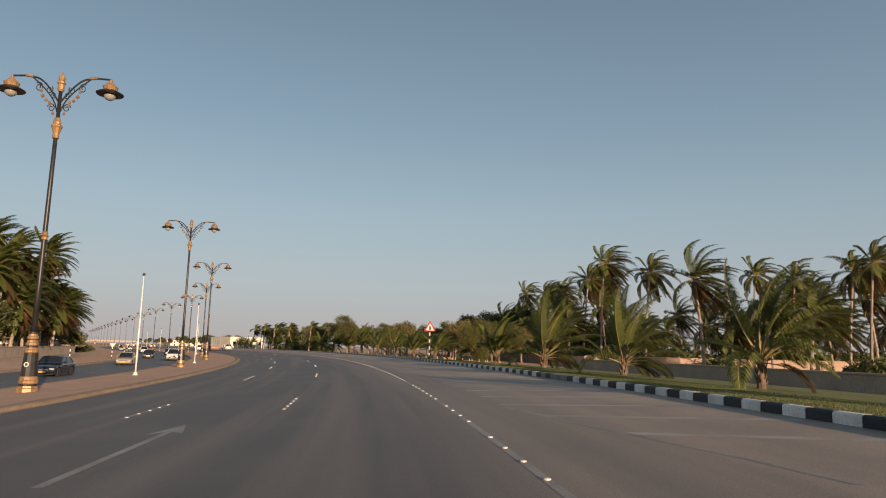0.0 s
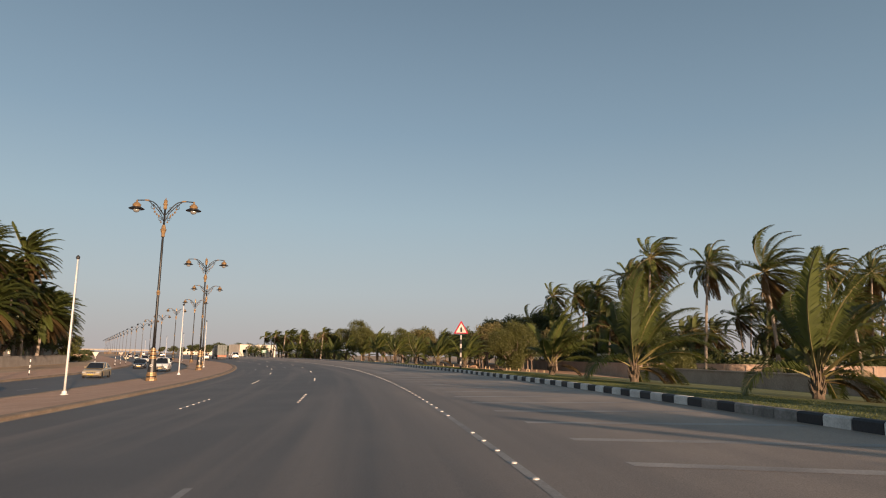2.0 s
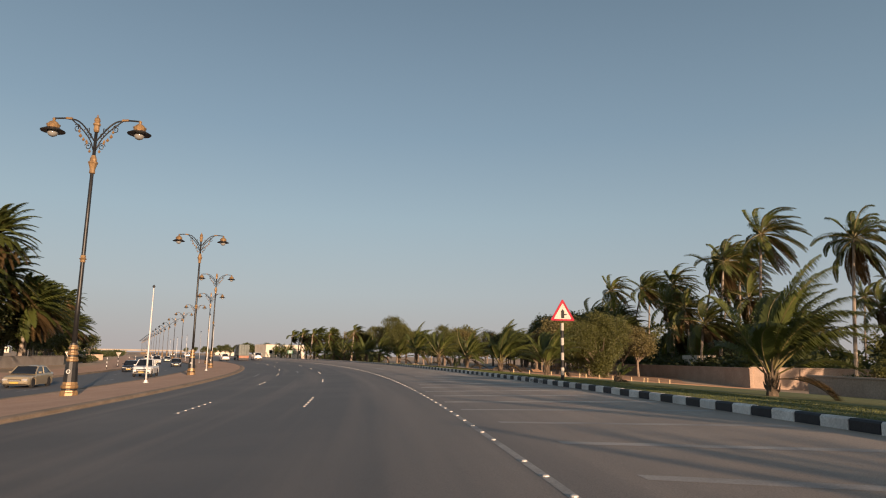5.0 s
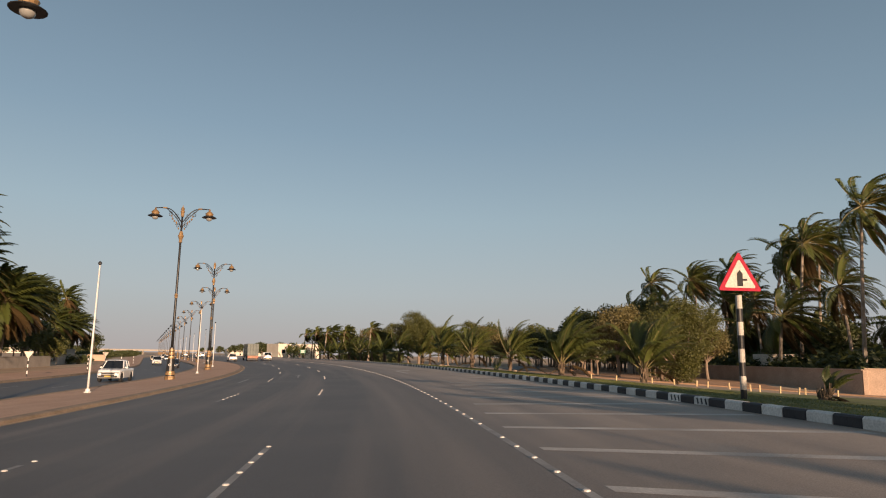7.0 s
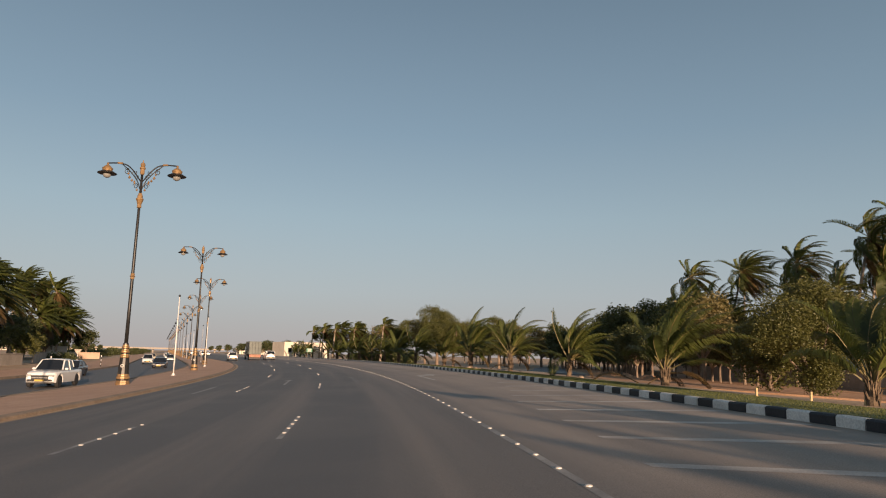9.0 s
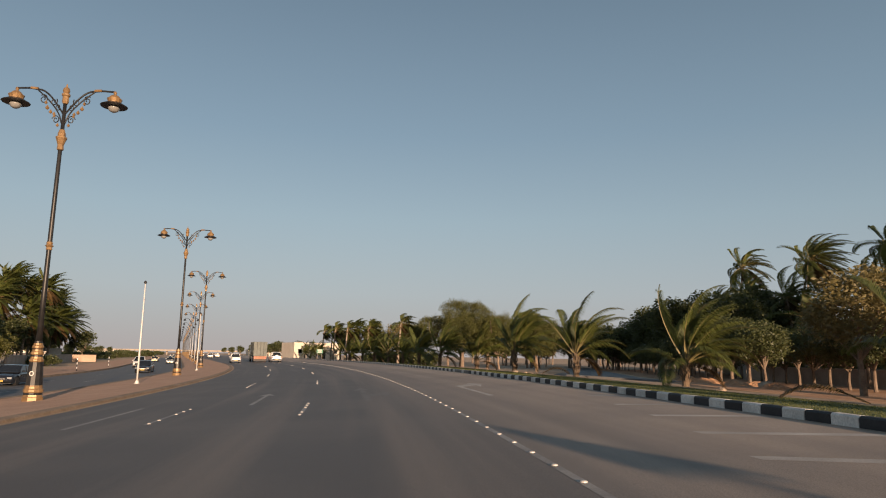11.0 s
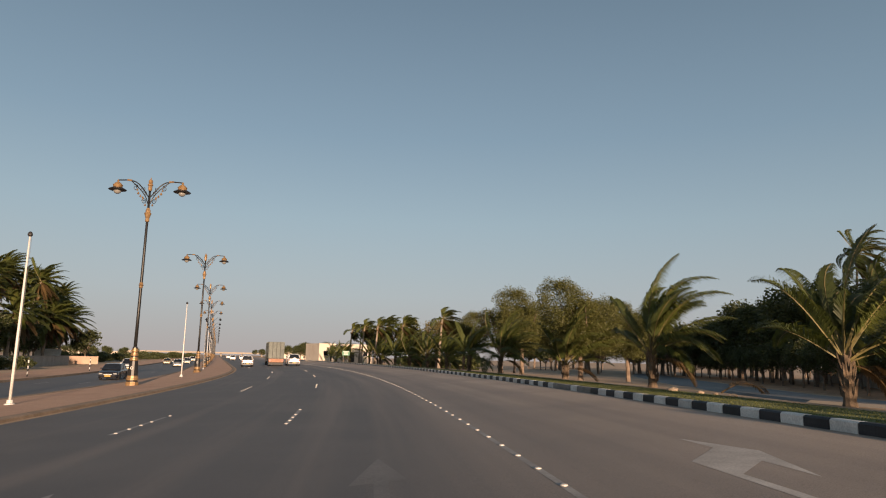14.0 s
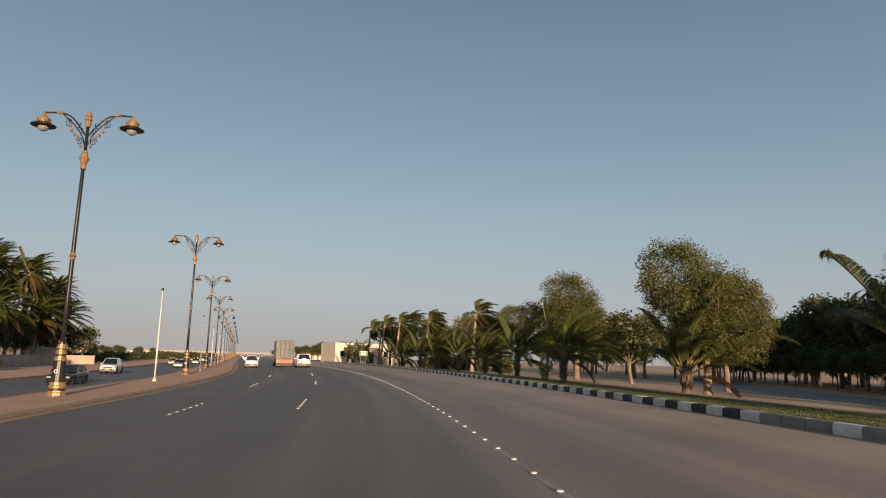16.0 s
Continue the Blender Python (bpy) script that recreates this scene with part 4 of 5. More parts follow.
DARK_FAR = broad_tree(37, "orchard_tree", "dense dark green flat-bottomed tree on a bare trunk", 1.5, 0.13, [(0, 0, 3.2, 2.2, 2.2, 1.5), (0.8, 0.6, 3.9, 1.5, 1.5, 1.3), (-0.9, -0.3, 3.6, 1.6, 1.6, 1.2)],
                      110, 22, 0.19, 0.40, LEAF_DARK, "trees beside the service road")
FICUS_FAR = broad_tree(38, "shade_tree", "round-crowned olive-green broad-leaved tree", 2.2, 0.22, [(-1.6, 0, 5.3, 2.3, 2.2, 2.6), (1.9, 0.3, 4.3, 2.3, 2.2, 2.2), (0.2, 0.4, 4.4, 2.2, 2.2, 2.0), (0.8, -0.6, 3.2, 2.6, 2.0, 1.4)],
                       260, 24, 0.19, 0.33, LEAF, "broad-leaved trees")
HIGH_DARK = broad_tree(39, "shade_tree", "high dense dark green tree beyond the service road", 3.4, 0.28, [(0, 0, 7.2, 4.6, 4.6, 3.4), (1.9, 1.2, 9.0, 3.2, 3.2, 2.8), (-2.1, -0.8, 8.3, 3.4, 3.4, 2.7)],
                       320, 24, 0.27, 0.62, LEAF_DARK, "trees beside the service road")
plant_spots = [(FICUS, 138.0, 13.9, 0.82, 15), (FICUS, 170.5, 21.6, 1.25, 50), (OLIVE, 178, 22, 1.2, 120), (FICUS, 190, 21, 1.1, 200), (OLIVE, 200, 20, 1.2, 10), (FICUS_FAR, 212, 19, 1.1, 70), (DARK_FAR, 205, 24, 1.2, 0), (FICUS, 155, 26, 1.0, 270),
               (BIGBUSH, 95.6, 23.6, 0.9, 0), (BUSH, 70, 30, 0.7, 30), (OLIVE, 106.3, 24.0, 1.02, 10), (BUSH, 101.5, 25.6, 1.2, 80),
               (FICUS_FAR, 224, 17, 0.9, 30), (OLIVE, 232, 18, 1.0, 80), (DARK_FAR, 186, 27, 1.3, 40), (DARK_FAR, 172, 28, 1.3, 140), (FICUS_FAR, 236, 26, 1.0, 10)]
ROW = bend([(28.3, 119), (29.3, 124), (32.5, 131), (36.8, 139), (42.5, 149), (49, 161), (58, 177), (68, 193), (79, 210), (92, 230), (108, 254)], 22)
plant_spots += [(DARK, l, s, 0.88 + 0.08 * ((i * 7) % 3), i * 57) for i, (s, l) in enumerate(ROW)]
plant_spots += [((HIGH_DARK, FICUS_FAR)[i % 3 == 2], l - 2 + 3 * (i % 2), s + 10 + 5 * (i % 3), 1.0 + 0.08 * (i % 3) + 0.55 * (i % 3 == 2), i * 83) for i, (s, l) in enumerate(ROW) if i > 8]
plant_spots += [(HIGH_DARK, l + 1, s + 5.5, 0.92 + 0.08 * (i % 3), i * 61) for i, (s, l) in enumerate(ROW) if 10 < i < 18]
plant_spots += [(DARK_FAR, 222, 84, 2.0, 0), (FICUS_FAR, 238, 90, 1.6, 40), (DARK_FAR, 212, 77, 1.9, 80), (DARK_FAR, 246, 98, 2.1, 120)]
plant_spots += [(DARK_FAR, l + 16, s + 2 + 6 * (i % 2), 1.5 + 0.15 * (i % 3), i * 83) for i, (s, l) in enumerate(ROW) if i > 13]
plant_spots += [(DARK if i < 8 else DARK_FAR, l - 3.5, s + 7.0, 0.95 + 0.1 * (i % 2), i * 71) for i, (s, l) in enumerate(ROW)]
plant_spots += [(OLIVE, l - 4.0, s + 12, 0.95 + 0.12 * (i % 3), i * 91) for i, (s, l) in enumerate(ROW) if i % 3 == 1]
plant_spots += [(DARK_FAR, l + 2, s + 34 + 3 * (i % 2), 1.5 + 0.1 * (i % 3), i * 37) for i, (s, l) in enumerate(ROW)]
wood = random.Random(9)
plant_spots += [((FICUS_FAR, DARK_FAR, OLIVE)[i % 3], 215 + 4.5 * i + wood.uniform(-4, 4), 58 + 1.5 * i + wood.uniform(0, 60), 1.3 + wood.uniform(0, 0.9), i * 67) for i in range(34)]
plant_spots += [((FICUS_FAR, DARK_FAR)[i % 2], 120 + 9 * i, 78 + 3 * i + wood.uniform(0, 40), 1.2 + wood.uniform(0, 0.6), i * 67) for i in range(10)]
plant_spots += [(HEDGE, 88 + 5.2 * i, 48.5 + (i % 3) * 1.2, 0.8 + 0.15 * (i % 3), i * 33) for i in range(9)]
for i in range(12):
    x, y = corner.x + 5 + 5.2 * i, corner.y + 4.2 - 2.0 * i
    s_, l_ = road_of(x, y)
    plant_spots.append((HEDGE, l_, s_, 1.5 + 0.2 * (i % 3), i * 33))
    plant_spots.append((HEDGE, l_ + 6, s_ + 2, 2.0 + 0.2 * (i % 3), i * 63))
plant_spots += [(HEDGE, 40 + 6 * i, 60 + (i % 4) * 5, 1.2 + 0.2 * (i % 3), i * 47) for i in range(14)]
plant_spots += [(HEDGE, 400 + 16 * i, -34 - (i % 5) * 5, 1.3 + 0.3 * (i % 3), i * 47) for i in range(30)] + [(DARK_FAR, 330 + 24 * i, 14 + (i % 3) * 8, 1.0, i * 31) for i in range(14)]
plant_spots += [(HEDGE, 285 + 9 * i, -40 - (i % 4) * 6, 1.1 + 0.2 * (i % 3), i * 47) for i in range(22)]
plant_spots += [(DARK_FAR, 300 + 17 * i, -55 - (i % 3) * 9, 1.0, i * 81) for i in range(14)]
plant_spots += [(DARK_FAR, 114 + 4.5 * i, -45 - 3 * (i % 3), 1.6 + 0.2 * (i % 2), i * 50) for i in range(13)] + [(DARK_FAR, 224 + 5 * i, -48 - 3 * (i % 3), 1.6 + 0.2 * (i % 2), i * 50) for i in range(11)]
plant_spots += [(FICUS_FAR, 178, -40, 0.75, 0), (DARK_FAR, 186, -43, 1.5, 60), (DARK_FAR, 262, -40, 1.4, 20), (HEDGE, 200, -38, 1.0, 10)]
plant_spots += [(DARK_FAR, 290 + 12 * i, 16 + (i % 3) * 7, 1.0 + 0.1 * (i % 2), i * 41) for i in range(12)]
plant_spots += [(HEDGE, 222 + 7 * i, 26 + 1.5 * i + 5 * (i % 3), 1.5 + 0.2 * (i % 3), i * 53) for i in range(16)]
for i in range(27):
    f = (i // 3) / 8
    plant_spots.append((HEDGE, 101 + 46 * f + 2 * (i % 3), 49.5 + 9 * f + 4.5 * (i % 3), 1.5 + 0.4 * (i % 3) + 0.2 * (i % 2), i * 43))
used = set()
for proto, l, s, sc, turn in plant_spots:
    m = stand(s, l, turn)
    if proto.name in used:
        ob = copy_thing(proto, m)
    else:
        used.add(proto.name)
        ob = proto
        ob.matrix_basis = m
    ob.scale = (sc, sc, sc)

# dry fronds that lie on the ground
for k, (s, l, az) in enumerate(((11.6, 90.5, 0.4), (12.3, 92.8, 2.6), (13.0, 121.5, 0.2))):
    rng = random.Random(60 + k)
    fallen = thing("fallen_frond", "dry brown palm frond lying on the ground", "palm frond", "fallen fronds")
    part("leaf", frond_bm(rng, 2.6, az, 0.5, 1.5, 0.1, 60, 0.55, 0.02, 0.2, 0.7, 0.9), [FROND_DRY, FROND_DRY], fallen)
    fallen.matrix_basis = stand(s, l, 0, 0.02)


# grass blades on the turf strip
def grass():
    rng = np.random.default_rng(3)
    n = 110000
    l = 4 + 150 * rng.random(n) ** 1.15
    s = 7.72 + 3.5 * rng.random(n)
    verts, faces = [], []
    for k in range(n):
        x, y = at(s[k], l[k])
        z = 0.548 - 0.0315 * max(0, s[k] - 8.6)
        a, hgt = rng.random() * 6.283, 0.012 + 0.022 * rng.random()
        dx, dy = 0.016 * math.cos(a), 0.016 * math.sin(a)
        i = len(verts)
        verts += [(x - dx, y - dy, z - 0.01), (x + dx, y + dy, z - 0.01), (x + 0.015 + dy, y - dx, z + hgt)]
        faces.append((i, i + 1, i + 2))
    ob = tagged(new("grass", quads(verts, faces, "grass", GRASS)), "short green grass on the turf strip", "grass", kind="stuff")


grass()


# ---- walls and buildings ----
def wall_run(name, a, b, hgt, thick, base, material, label, coping=True, pilasters=0.0, group=""):
    """A straight boundary wall from a to b (world x, y), with a coping and pilasters as parts."""
    a, b = Vector((*a, 0)), Vector((*b, 0))
    d = b - a
    ln = d.length
    m = pose(a.x, a.y, base, 0, 0, math.degrees(math.atan2(d.y, d.x)))
    top = tagged(new(name), label, "wall", group, "structure")
    top.matrix_basis = m
    part("masonry", box(bmesh.new(), 0, ln, -thick / 2, thick / 2, -0.6, hgt), material, top)
    if coping:
        part("coping", box(bmesh.new(), -0.06, ln + 0.06, -thick / 2 - 0.06, thick / 2 + 0.06, hgt - 0.002, hgt + 0.12, bevel=0.02), material, top)
    if pilasters:
        for i in range(int(ln / pilasters) + 1):
            x = min(i * pilasters, ln - 0.2)
            part("pilaster", box(bmesh.new(), x - 0.18, x + 0.18, -thick / 2 - 0.1, thick / 2 + 0.1, -0.6, hgt - 0.01, bevel=0.015), material, top)
    return top


wall_run("wall_orchard", corner, at(50.5, 148), 2.05, 0.25, -1.25, WALL, "pinkish-brown plastered boundary wall along the orchard")
wall_run("wall_orchard_far", at(50.65, 148.3), at(112, 214), 2.3, 0.25, -1.35, WALL_GREY, "grey plastered boundary wall behind the orchard trees")
wall_run("wall_cross", corner + Vector((0.13, 0)), corner + Vector((70, -28)), 2.15, 0.25, -1.25, WALL, "sunlit pinkish-brown plastered boundary wall with pilasters", pilasters=4.8)
wall_run("wall_near", at(28.5, 74.9), at(27.0, -20), 1.05, 0.3, -0.42, WALL, "low shaded plastered wall along the verge", pilasters=0)
wall_run("wall_left", at(-39.5, 60), at(-39.5, 176), 1.5, 0.25, -1.05, WALL_GREY, "grey block boundary wall behind the footpath")
wall_run("wall_left_far", at(-40, 186), at(-40, 246), 1.6, 0.25, -1.05, WALL_GREY, "grey block boundary wall behind the footpath")


def house(name, label, w, d, hgt, material, floors=1, parapet=0.4, group=""):
    """A flat-roofed building with walls, parapet roof, windows with panes and sills, and a door."""
    top = thing(name, label, "building", group)
    part("wall", box(bmesh.new(), -w / 2, w / 2, -d / 2, d / 2, -0.5, hgt), material, top)
    bm = bmesh.new()
    for x0, x1, y0, y1 in ((-w / 2, w / 2, -d / 2, -d / 2 + 0.25), (-w / 2, w / 2, d / 2 - 0.25, d / 2), (-w / 2, -w / 2 + 0.25, -d / 2 + 0.25, d / 2 - 0.25), (w / 2 - 0.25, w / 2, -d / 2 + 0.25, d / 2 - 0.25)):
        box(bm, x0, x1, y0, y1, hgt + 0.003, hgt + parapet)
    part("parapet", bm, material, top)
    fh = hgt / floors
    n = max(2, int(w / 3.2))
    for f in range(floors):
        for i in range(n):
            x = -w / 2 + w * (i + 0.5) / n
            z = f * fh + fh * 0.35
            if f == 0 and i == n // 2:
                part("door", box(bmesh.new(), x - 0.5, x + 0.5, -d / 2 - 0.05, -d / 2 - 0.004, 0, 2.1, bevel=0.01), PLASTIC, top, "dark door")
                continue
            fr = part("window", box(bmesh.new(), x - 0.6, x + 0.6, -d / 2 - 0.06, -d / 2 - 0.004, z, z + 1.2, bevel=0.01), WHITE, top)
            part("pane", box(bmesh.new(), x - 0.52, x + 0.52, -d / 2 - 0.066, -d / 2 - 0.061, z + 0.08, z + 1.12), GLASS, fr, "dark pane")
            part("sill", box(bmesh.new(), x - 0.7, x + 0.7, -d / 2 - 0.14, -d / 2 - 0.004, z - 0.1, z - 0.02), material, fr)
    return top


def put(ob, s, l, turn=0.0):
    ob.matrix_basis = stand(s, l, turn)
    return ob


put(house("pavilion", "low cream flat-roofed building at the end of the palms", 13, 9, 3.7, CREAM), 14.5, 258, 12)
put(house("villa", "white flat-roofed villa half hidden by palms", 15, 12, 8.8, WHITEWASH, 2, group="villas behind the palms"), 99, 159, -20)
put(house("villa", "white flat-roofed villa half hidden by palms", 14, 12, 6, WHITEWASH, 2, group="villas behind the palms"), 150, 92, 0)
put(house("villa", "white flat-roofed villa half hidden by palms", 12, 10, 4, WHITEWASH, 1, group="villas behind the palms"), 130, 66, 20)


def canopy():
    """A small shelter with one sloping roof on posts."""
    top = thing("shelter", "small shelter with a sloping cream roof under the palms", "shelter")
    part("roof", box(bmesh.new(), -2.4, 2.4, -1.6, 1.6, -0.05, 0.05, bevel=0.01), CREAM, top, "sloping cream roof sheet", m=pose(0, 0, 2.15, 32, 0, 0))
    for x in (-2.2, 2.2):
        part("post", box(bmesh.new(), x - 0.05, x + 0.05, -1.3, -1.2, -0.1, 1.35), STEEL, top)
        part("post", box(bmesh.new(), x - 0.05, x + 0.05, 1.2, 1.3, -0.1, 2.9), STEEL, top)
    return top


put(canopy(), -46, 257)
wall_run("wall_left_cross", at(-45, 252), at(-36, 254), 1.6, 0.25, -1.15, WALL, "sunlit tan boundary wall beyond the footpath")
put(house("shed", "small cream shed behind the wall", 3.8, 3.5, 3.1, CREAM, 1, 0.15, group="sheds"), 55, 123, 0)
for i, (s, l, w, hgt) in enumerate(((-75, 640, 24, 3.2), (34, 520, 24, 4), (-150, 800, 40, 5))):
    put(house("warehouse", "distant pale flat-roofed block in the haze", w, 14, hgt, CREAM, 2, group="distant buildings"), s, l, 0)


def overpass():
    """A far road bridge: a pale deck with a parapet on round piers."""
    top = thing("overpass", "long pale concrete road bridge far off in the haze", "bridge")
    part("deck", box(bmesh.new(), -75, 75, -5, 5, 3.6, 4.5, bevel=0.1), WALL_GREY, top)
    part("parapet", box(bmesh.new(), -75, 75, -5.1, -4.85, 4.503, 5.2), WALL_GREY, top)
    for i in range(7):
        part("pier", lathe([(0.8, -1), (0.8, 2.9), (1.5, 3.59)], 12, m=pose(-66 + 22 * i, 0, 0)), WALL_GREY, top)
    return top


put(overpass(), -30, 860, 12)


# ---- vehicles ----
def wheel(parent, x, y, r, w=0.2):
    t = part("tyre", lathe([(r * 0.62, -w / 2), (r * 0.95, -w / 2), (r, -w * 0.3), (r, w * 0.3), (r * 0.95, w / 2), (r * 0.62, w / 2)], 18, m=pose(0, 0, 0, 0, 90, 0)), TYRE, parent, m=pose(x, y, r))
    part("rim", lathe([(r * 0.63, -w * 0.46), (r * 0.6, -w * 0.42), (r * 0.3, -w * 0.36), (r * 0.14, -w * 0.5), (r * 0.14, w * 0.5), (r * 0.3, w * 0.36), (r * 0.6, w * 0.42), (r * 0.63, w * 0.46)], 12, m=pose(0, 0, 0, 0, 90, 0)), RIM, t)


def shell(profile, half, tuck, z_tuck):
    """A body from its side outline (y, z), rounded across: the sides lean in above z_tuck."""
    bm = bmesh.new()
    rows = []
    for k, (fx, inset) in enumerate(((-1, 0.0), (-0.93, 0.05), (0.93, 0.05), (1, 0.0))):
        row = []
        for y, z in profile:
            lean = tuck * max(0, z - z_tuck)
            zz = z + (inset if z > 0.5 else 0) * 0.8
            row.append(bm.verts.new((fx * (half - lean), y * (1 + inset * 0.25), zz)))
        rows.append(row)
    n = len(profile)
    for a, b in zip(rows, rows[1:]):
        for i in range(n):
            bm.faces.new((a[i], a[(i + 1) % n], b[(i + 1) % n], b[i]))
    bm.faces.new(list(reversed(rows[0])))
    bm.faces.new(rows[-1])
    bmesh.ops.recalc_face_normals(bm, faces=bm.faces)
    return bm


def loft(stations, section):
    """A closed skin through cross-sections: section(y, ...) gives half a ring of (x, z), mirrored here."""
    bm = bmesh.new()
    rows = []
    for st in stations:
        half = section(*st)
        ring = half + [(-x, z) for x, z in reversed(half) if x > 1e-6]
        rows.append([bm.verts.new((x, st[0], z)) for x, z in ring])
    n = len(rows[0])
    for a, b in zip(rows, rows[1:]):
        for i in range(n):
            bm.faces.new((a[i], a[(i + 1) % n], b[(i + 1) % n], b[i]))
    bm.faces.new(rows[0])
    bm.faces.new(list(reversed(rows[-1])))
    bmesh.ops.recalc_face_normals(bm, faces=bm.faces)
    return bm


def value_at(points, y):
    """Height or width at y on a line of (y, value) points."""
    for (ya, va), (yb, vb) in zip(points, points[1:]):
        if ya <= y <= yb:
            f = (y - ya) / (yb - ya)
            return va + (vb - va) * f
    return points[0][1] if y < points[0][0] else points[-1][1]


def car(kind, paint, label):
    """Front towards +y. kind: saloon, suv or pickup."""
    L, Hh, W, R = {"saloon": (4.6, 1.46, 0.89, 0.32), "suv": (4.8, 1.84, 0.95, 0.39), "pickup": (5.2, 1.78, 0.92, 0.40)}[kind]
    a = L / 2
    belt = {"saloon": 0.93, "suv": 1.13, "pickup": 1.08}[kind]
    clear = {"saloon": 0.2, "suv": 0.3, "pickup": 0.32}[kind]
    top = thing({"saloon": "car", "suv": "suv", "pickup": "pickup_truck"}[kind], label, "car", "cars on the road")
    hood = belt - {"saloon": 0.12, "suv": 0.06, "pickup": 0.06}[kind]
    tail = belt + (0.05 if kind == "saloon" else 0.0)
    wy = (a - 0.86, -a + (0.95 if kind != "pickup" else 1.15))
    deck = [(-a, tail - 0.32), (-a + 0.05, tail - 0.04), (-a + 0.14, tail), (-a + 0.7, tail), (a - 1.35, belt), (a - 1.2, hood + 0.06), (a - 0.5, hood), (a - 0.18, hood - 0.08), (a - 0.06, hood - 0.2), (a, hood - 0.34)]
    wide = [(-a, W * 0.86), (-a + 0.12, W * 0.94), (-a + 0.6, W), (a - 0.8, W), (a - 0.3, W * 0.95), (a - 0.1, W * 0.87), (a, W * 0.76)]
    low = [(-a, clear + 0.14), (-a + 0.2, clear), (a - 0.3, clear), (a, clear + 0.1)]
    ys = {-a, -a + 0.05, -a + 0.14, -a + 0.3, a - 1.35, a - 1.2, a - 0.18, a - 0.3, a - 0.1, a - 0.06, a}
    arch = R * 1.22
    for w in wy:
        ys |= {w + arch * f for f in (-1.01, -0.97, -0.85, -0.65, -0.35, 0, 0.35, 0.65, 0.85, 0.97, 1.01)}
    ys |= {0.0, 0.4, -0.4}

    def section(y):
        zb = value_at(low, y)
        for w in wy:
            if abs(y - w) < arch:
                zb = max(zb, R + math.sqrt(arch * arch - (y - w) ** 2))
        zd, hw = value_at(deck, y), value_at(wide, y)
        zb = min(zb, zd - 0.12)
        mid = max(zb + 0.04, (clear + zd) / 2 + 0.02)
        return [(0, zb), (hw - 0.3, zb), (hw - 0.02, zb), (hw, max(mid, zb + 0.02)), (hw - 0.015, max(mid + 0.02, zd - 0.14)), (hw - 0.05, zd - 0.03), (hw - 0.14, zd), (0, zd + 0.03)]

    part("body", loft([(y,) for y in sorted(ys)], section), paint, top, smooth=False)
    part("underside", box(bmesh.new(), -W + 0.24, W - 0.24, -a + 0.3, a - 0.3, clear - 0.03, clear + 0.35), PLASTIC, top, "black wheel wells and floor")
    cab = {"saloon": [(-a + 0.35, 0.0), (-a + 0.6, 0.18), (-a + 1.25, 0.9), (-a + 1.7, 1.0), (a - 2.3, 1.0), (a - 1.95, 0.93), (a - 1.3, 0.1), (a - 1.15, 0.0)],
           "suv": [(-a + 0.05, 0.0), (-a + 0.1, 0.3), (-a + 0.32, 0.9), (-a + 0.6, 1.0), (a - 2.25, 1.0), (a - 1.95, 0.93), (a - 1.35, 0.1), (a - 1.25, 0.0)],
           "pickup": [(-a + 1.62, 0.0), (-a + 1.66, 0.3), (-a + 1.78, 0.9), (-a + 2.0, 0.99), (a - 2.35, 1.0), (a - 2.05, 0.93), (a - 1.42, 0.1), (a - 1.3, 0.0)]}[kind]
    rise = Hh - belt

    def cabin(grow, keep):
        def section(y):
            z1 = max(0.02, value_at(cab, y)) * rise
            z0 = min(keep, max(0.0, z1 - 0.06))
            lean = 0.26
            hw = W - 0.085 + grow
            return [(0, belt + z0), (hw - lean * z0 - 0.02, belt + z0), (hw - lean * max(z0, z1 - 0.05), belt + max(z0 + 0.005, z1 - 0.05)), (hw - lean * z1 - 0.09, belt + z1 + grow), (0, belt + z1 + grow + 0.02)]
        return section

    ys2 = sorted({y for y, v in cab} | {(p[0] + q[0]) / 2 for p, q in zip(cab, cab[1:])})
    part("glasshouse", loft([(y,) for y in ys2], cabin(0.0, 0.0)), GLASS, top, "dark tinted windows")
    y0, y1 = cab[2][0], cab[5][0]
    part("roof", loft([(y,) for y in sorted({y0, y0 + 0.1, cab[3][0], cab[4][0], y1 - 0.1, y1})], cabin(0.012, rise * 0.84)), paint, top)
    lean = 0.26
    for sx in (-1, 1):
        for (ya, va), (yb, vb) in ([cab[6], cab[5]], [cab[1], cab[2]]):
            pts = [(sx * (W - 0.09 - lean * v * rise), y, belt + v * rise - 0.02) for y, v in ((ya, va), ((ya + yb) / 2, (va + vb) / 2), (yb, vb))]
            part("pillar", tube(bmesh.new(), pts, 0.045, 5), paint, top)
        for ym in ((y0 + y1) / 2 - 0.05,) + ((-a + 1.25,) if kind == "suv" else ()):
            part("pillar", tube(bmesh.new(), [(sx * (W - 0.085), ym, belt - 0.02), (sx * (W - 0.085 - lean * rise * 0.9), ym, belt + rise * 0.9)], 0.04, 5), paint, top)
    for sx in (-1, 1):
        for y in wy:
            wheel(top, sx * (W - 0.12), y, R)
        part("headlight", box(bmesh.new(), sx * (W * 0.84 - 0.3), sx * (W * 0.86), a - 0.16, a - 0.02, hood - 0.32, hood - 0.18, bevel=0.03), HEAD, top)
        part("tail_light", box(bmesh.new(), sx * (W * 0.87 - 0.16), sx * (W * 0.87 + 0.02), -a - 0.015, -a + 0.1, tail - 0.36, tail - 0.1, bevel=0.03), TAIL, top)
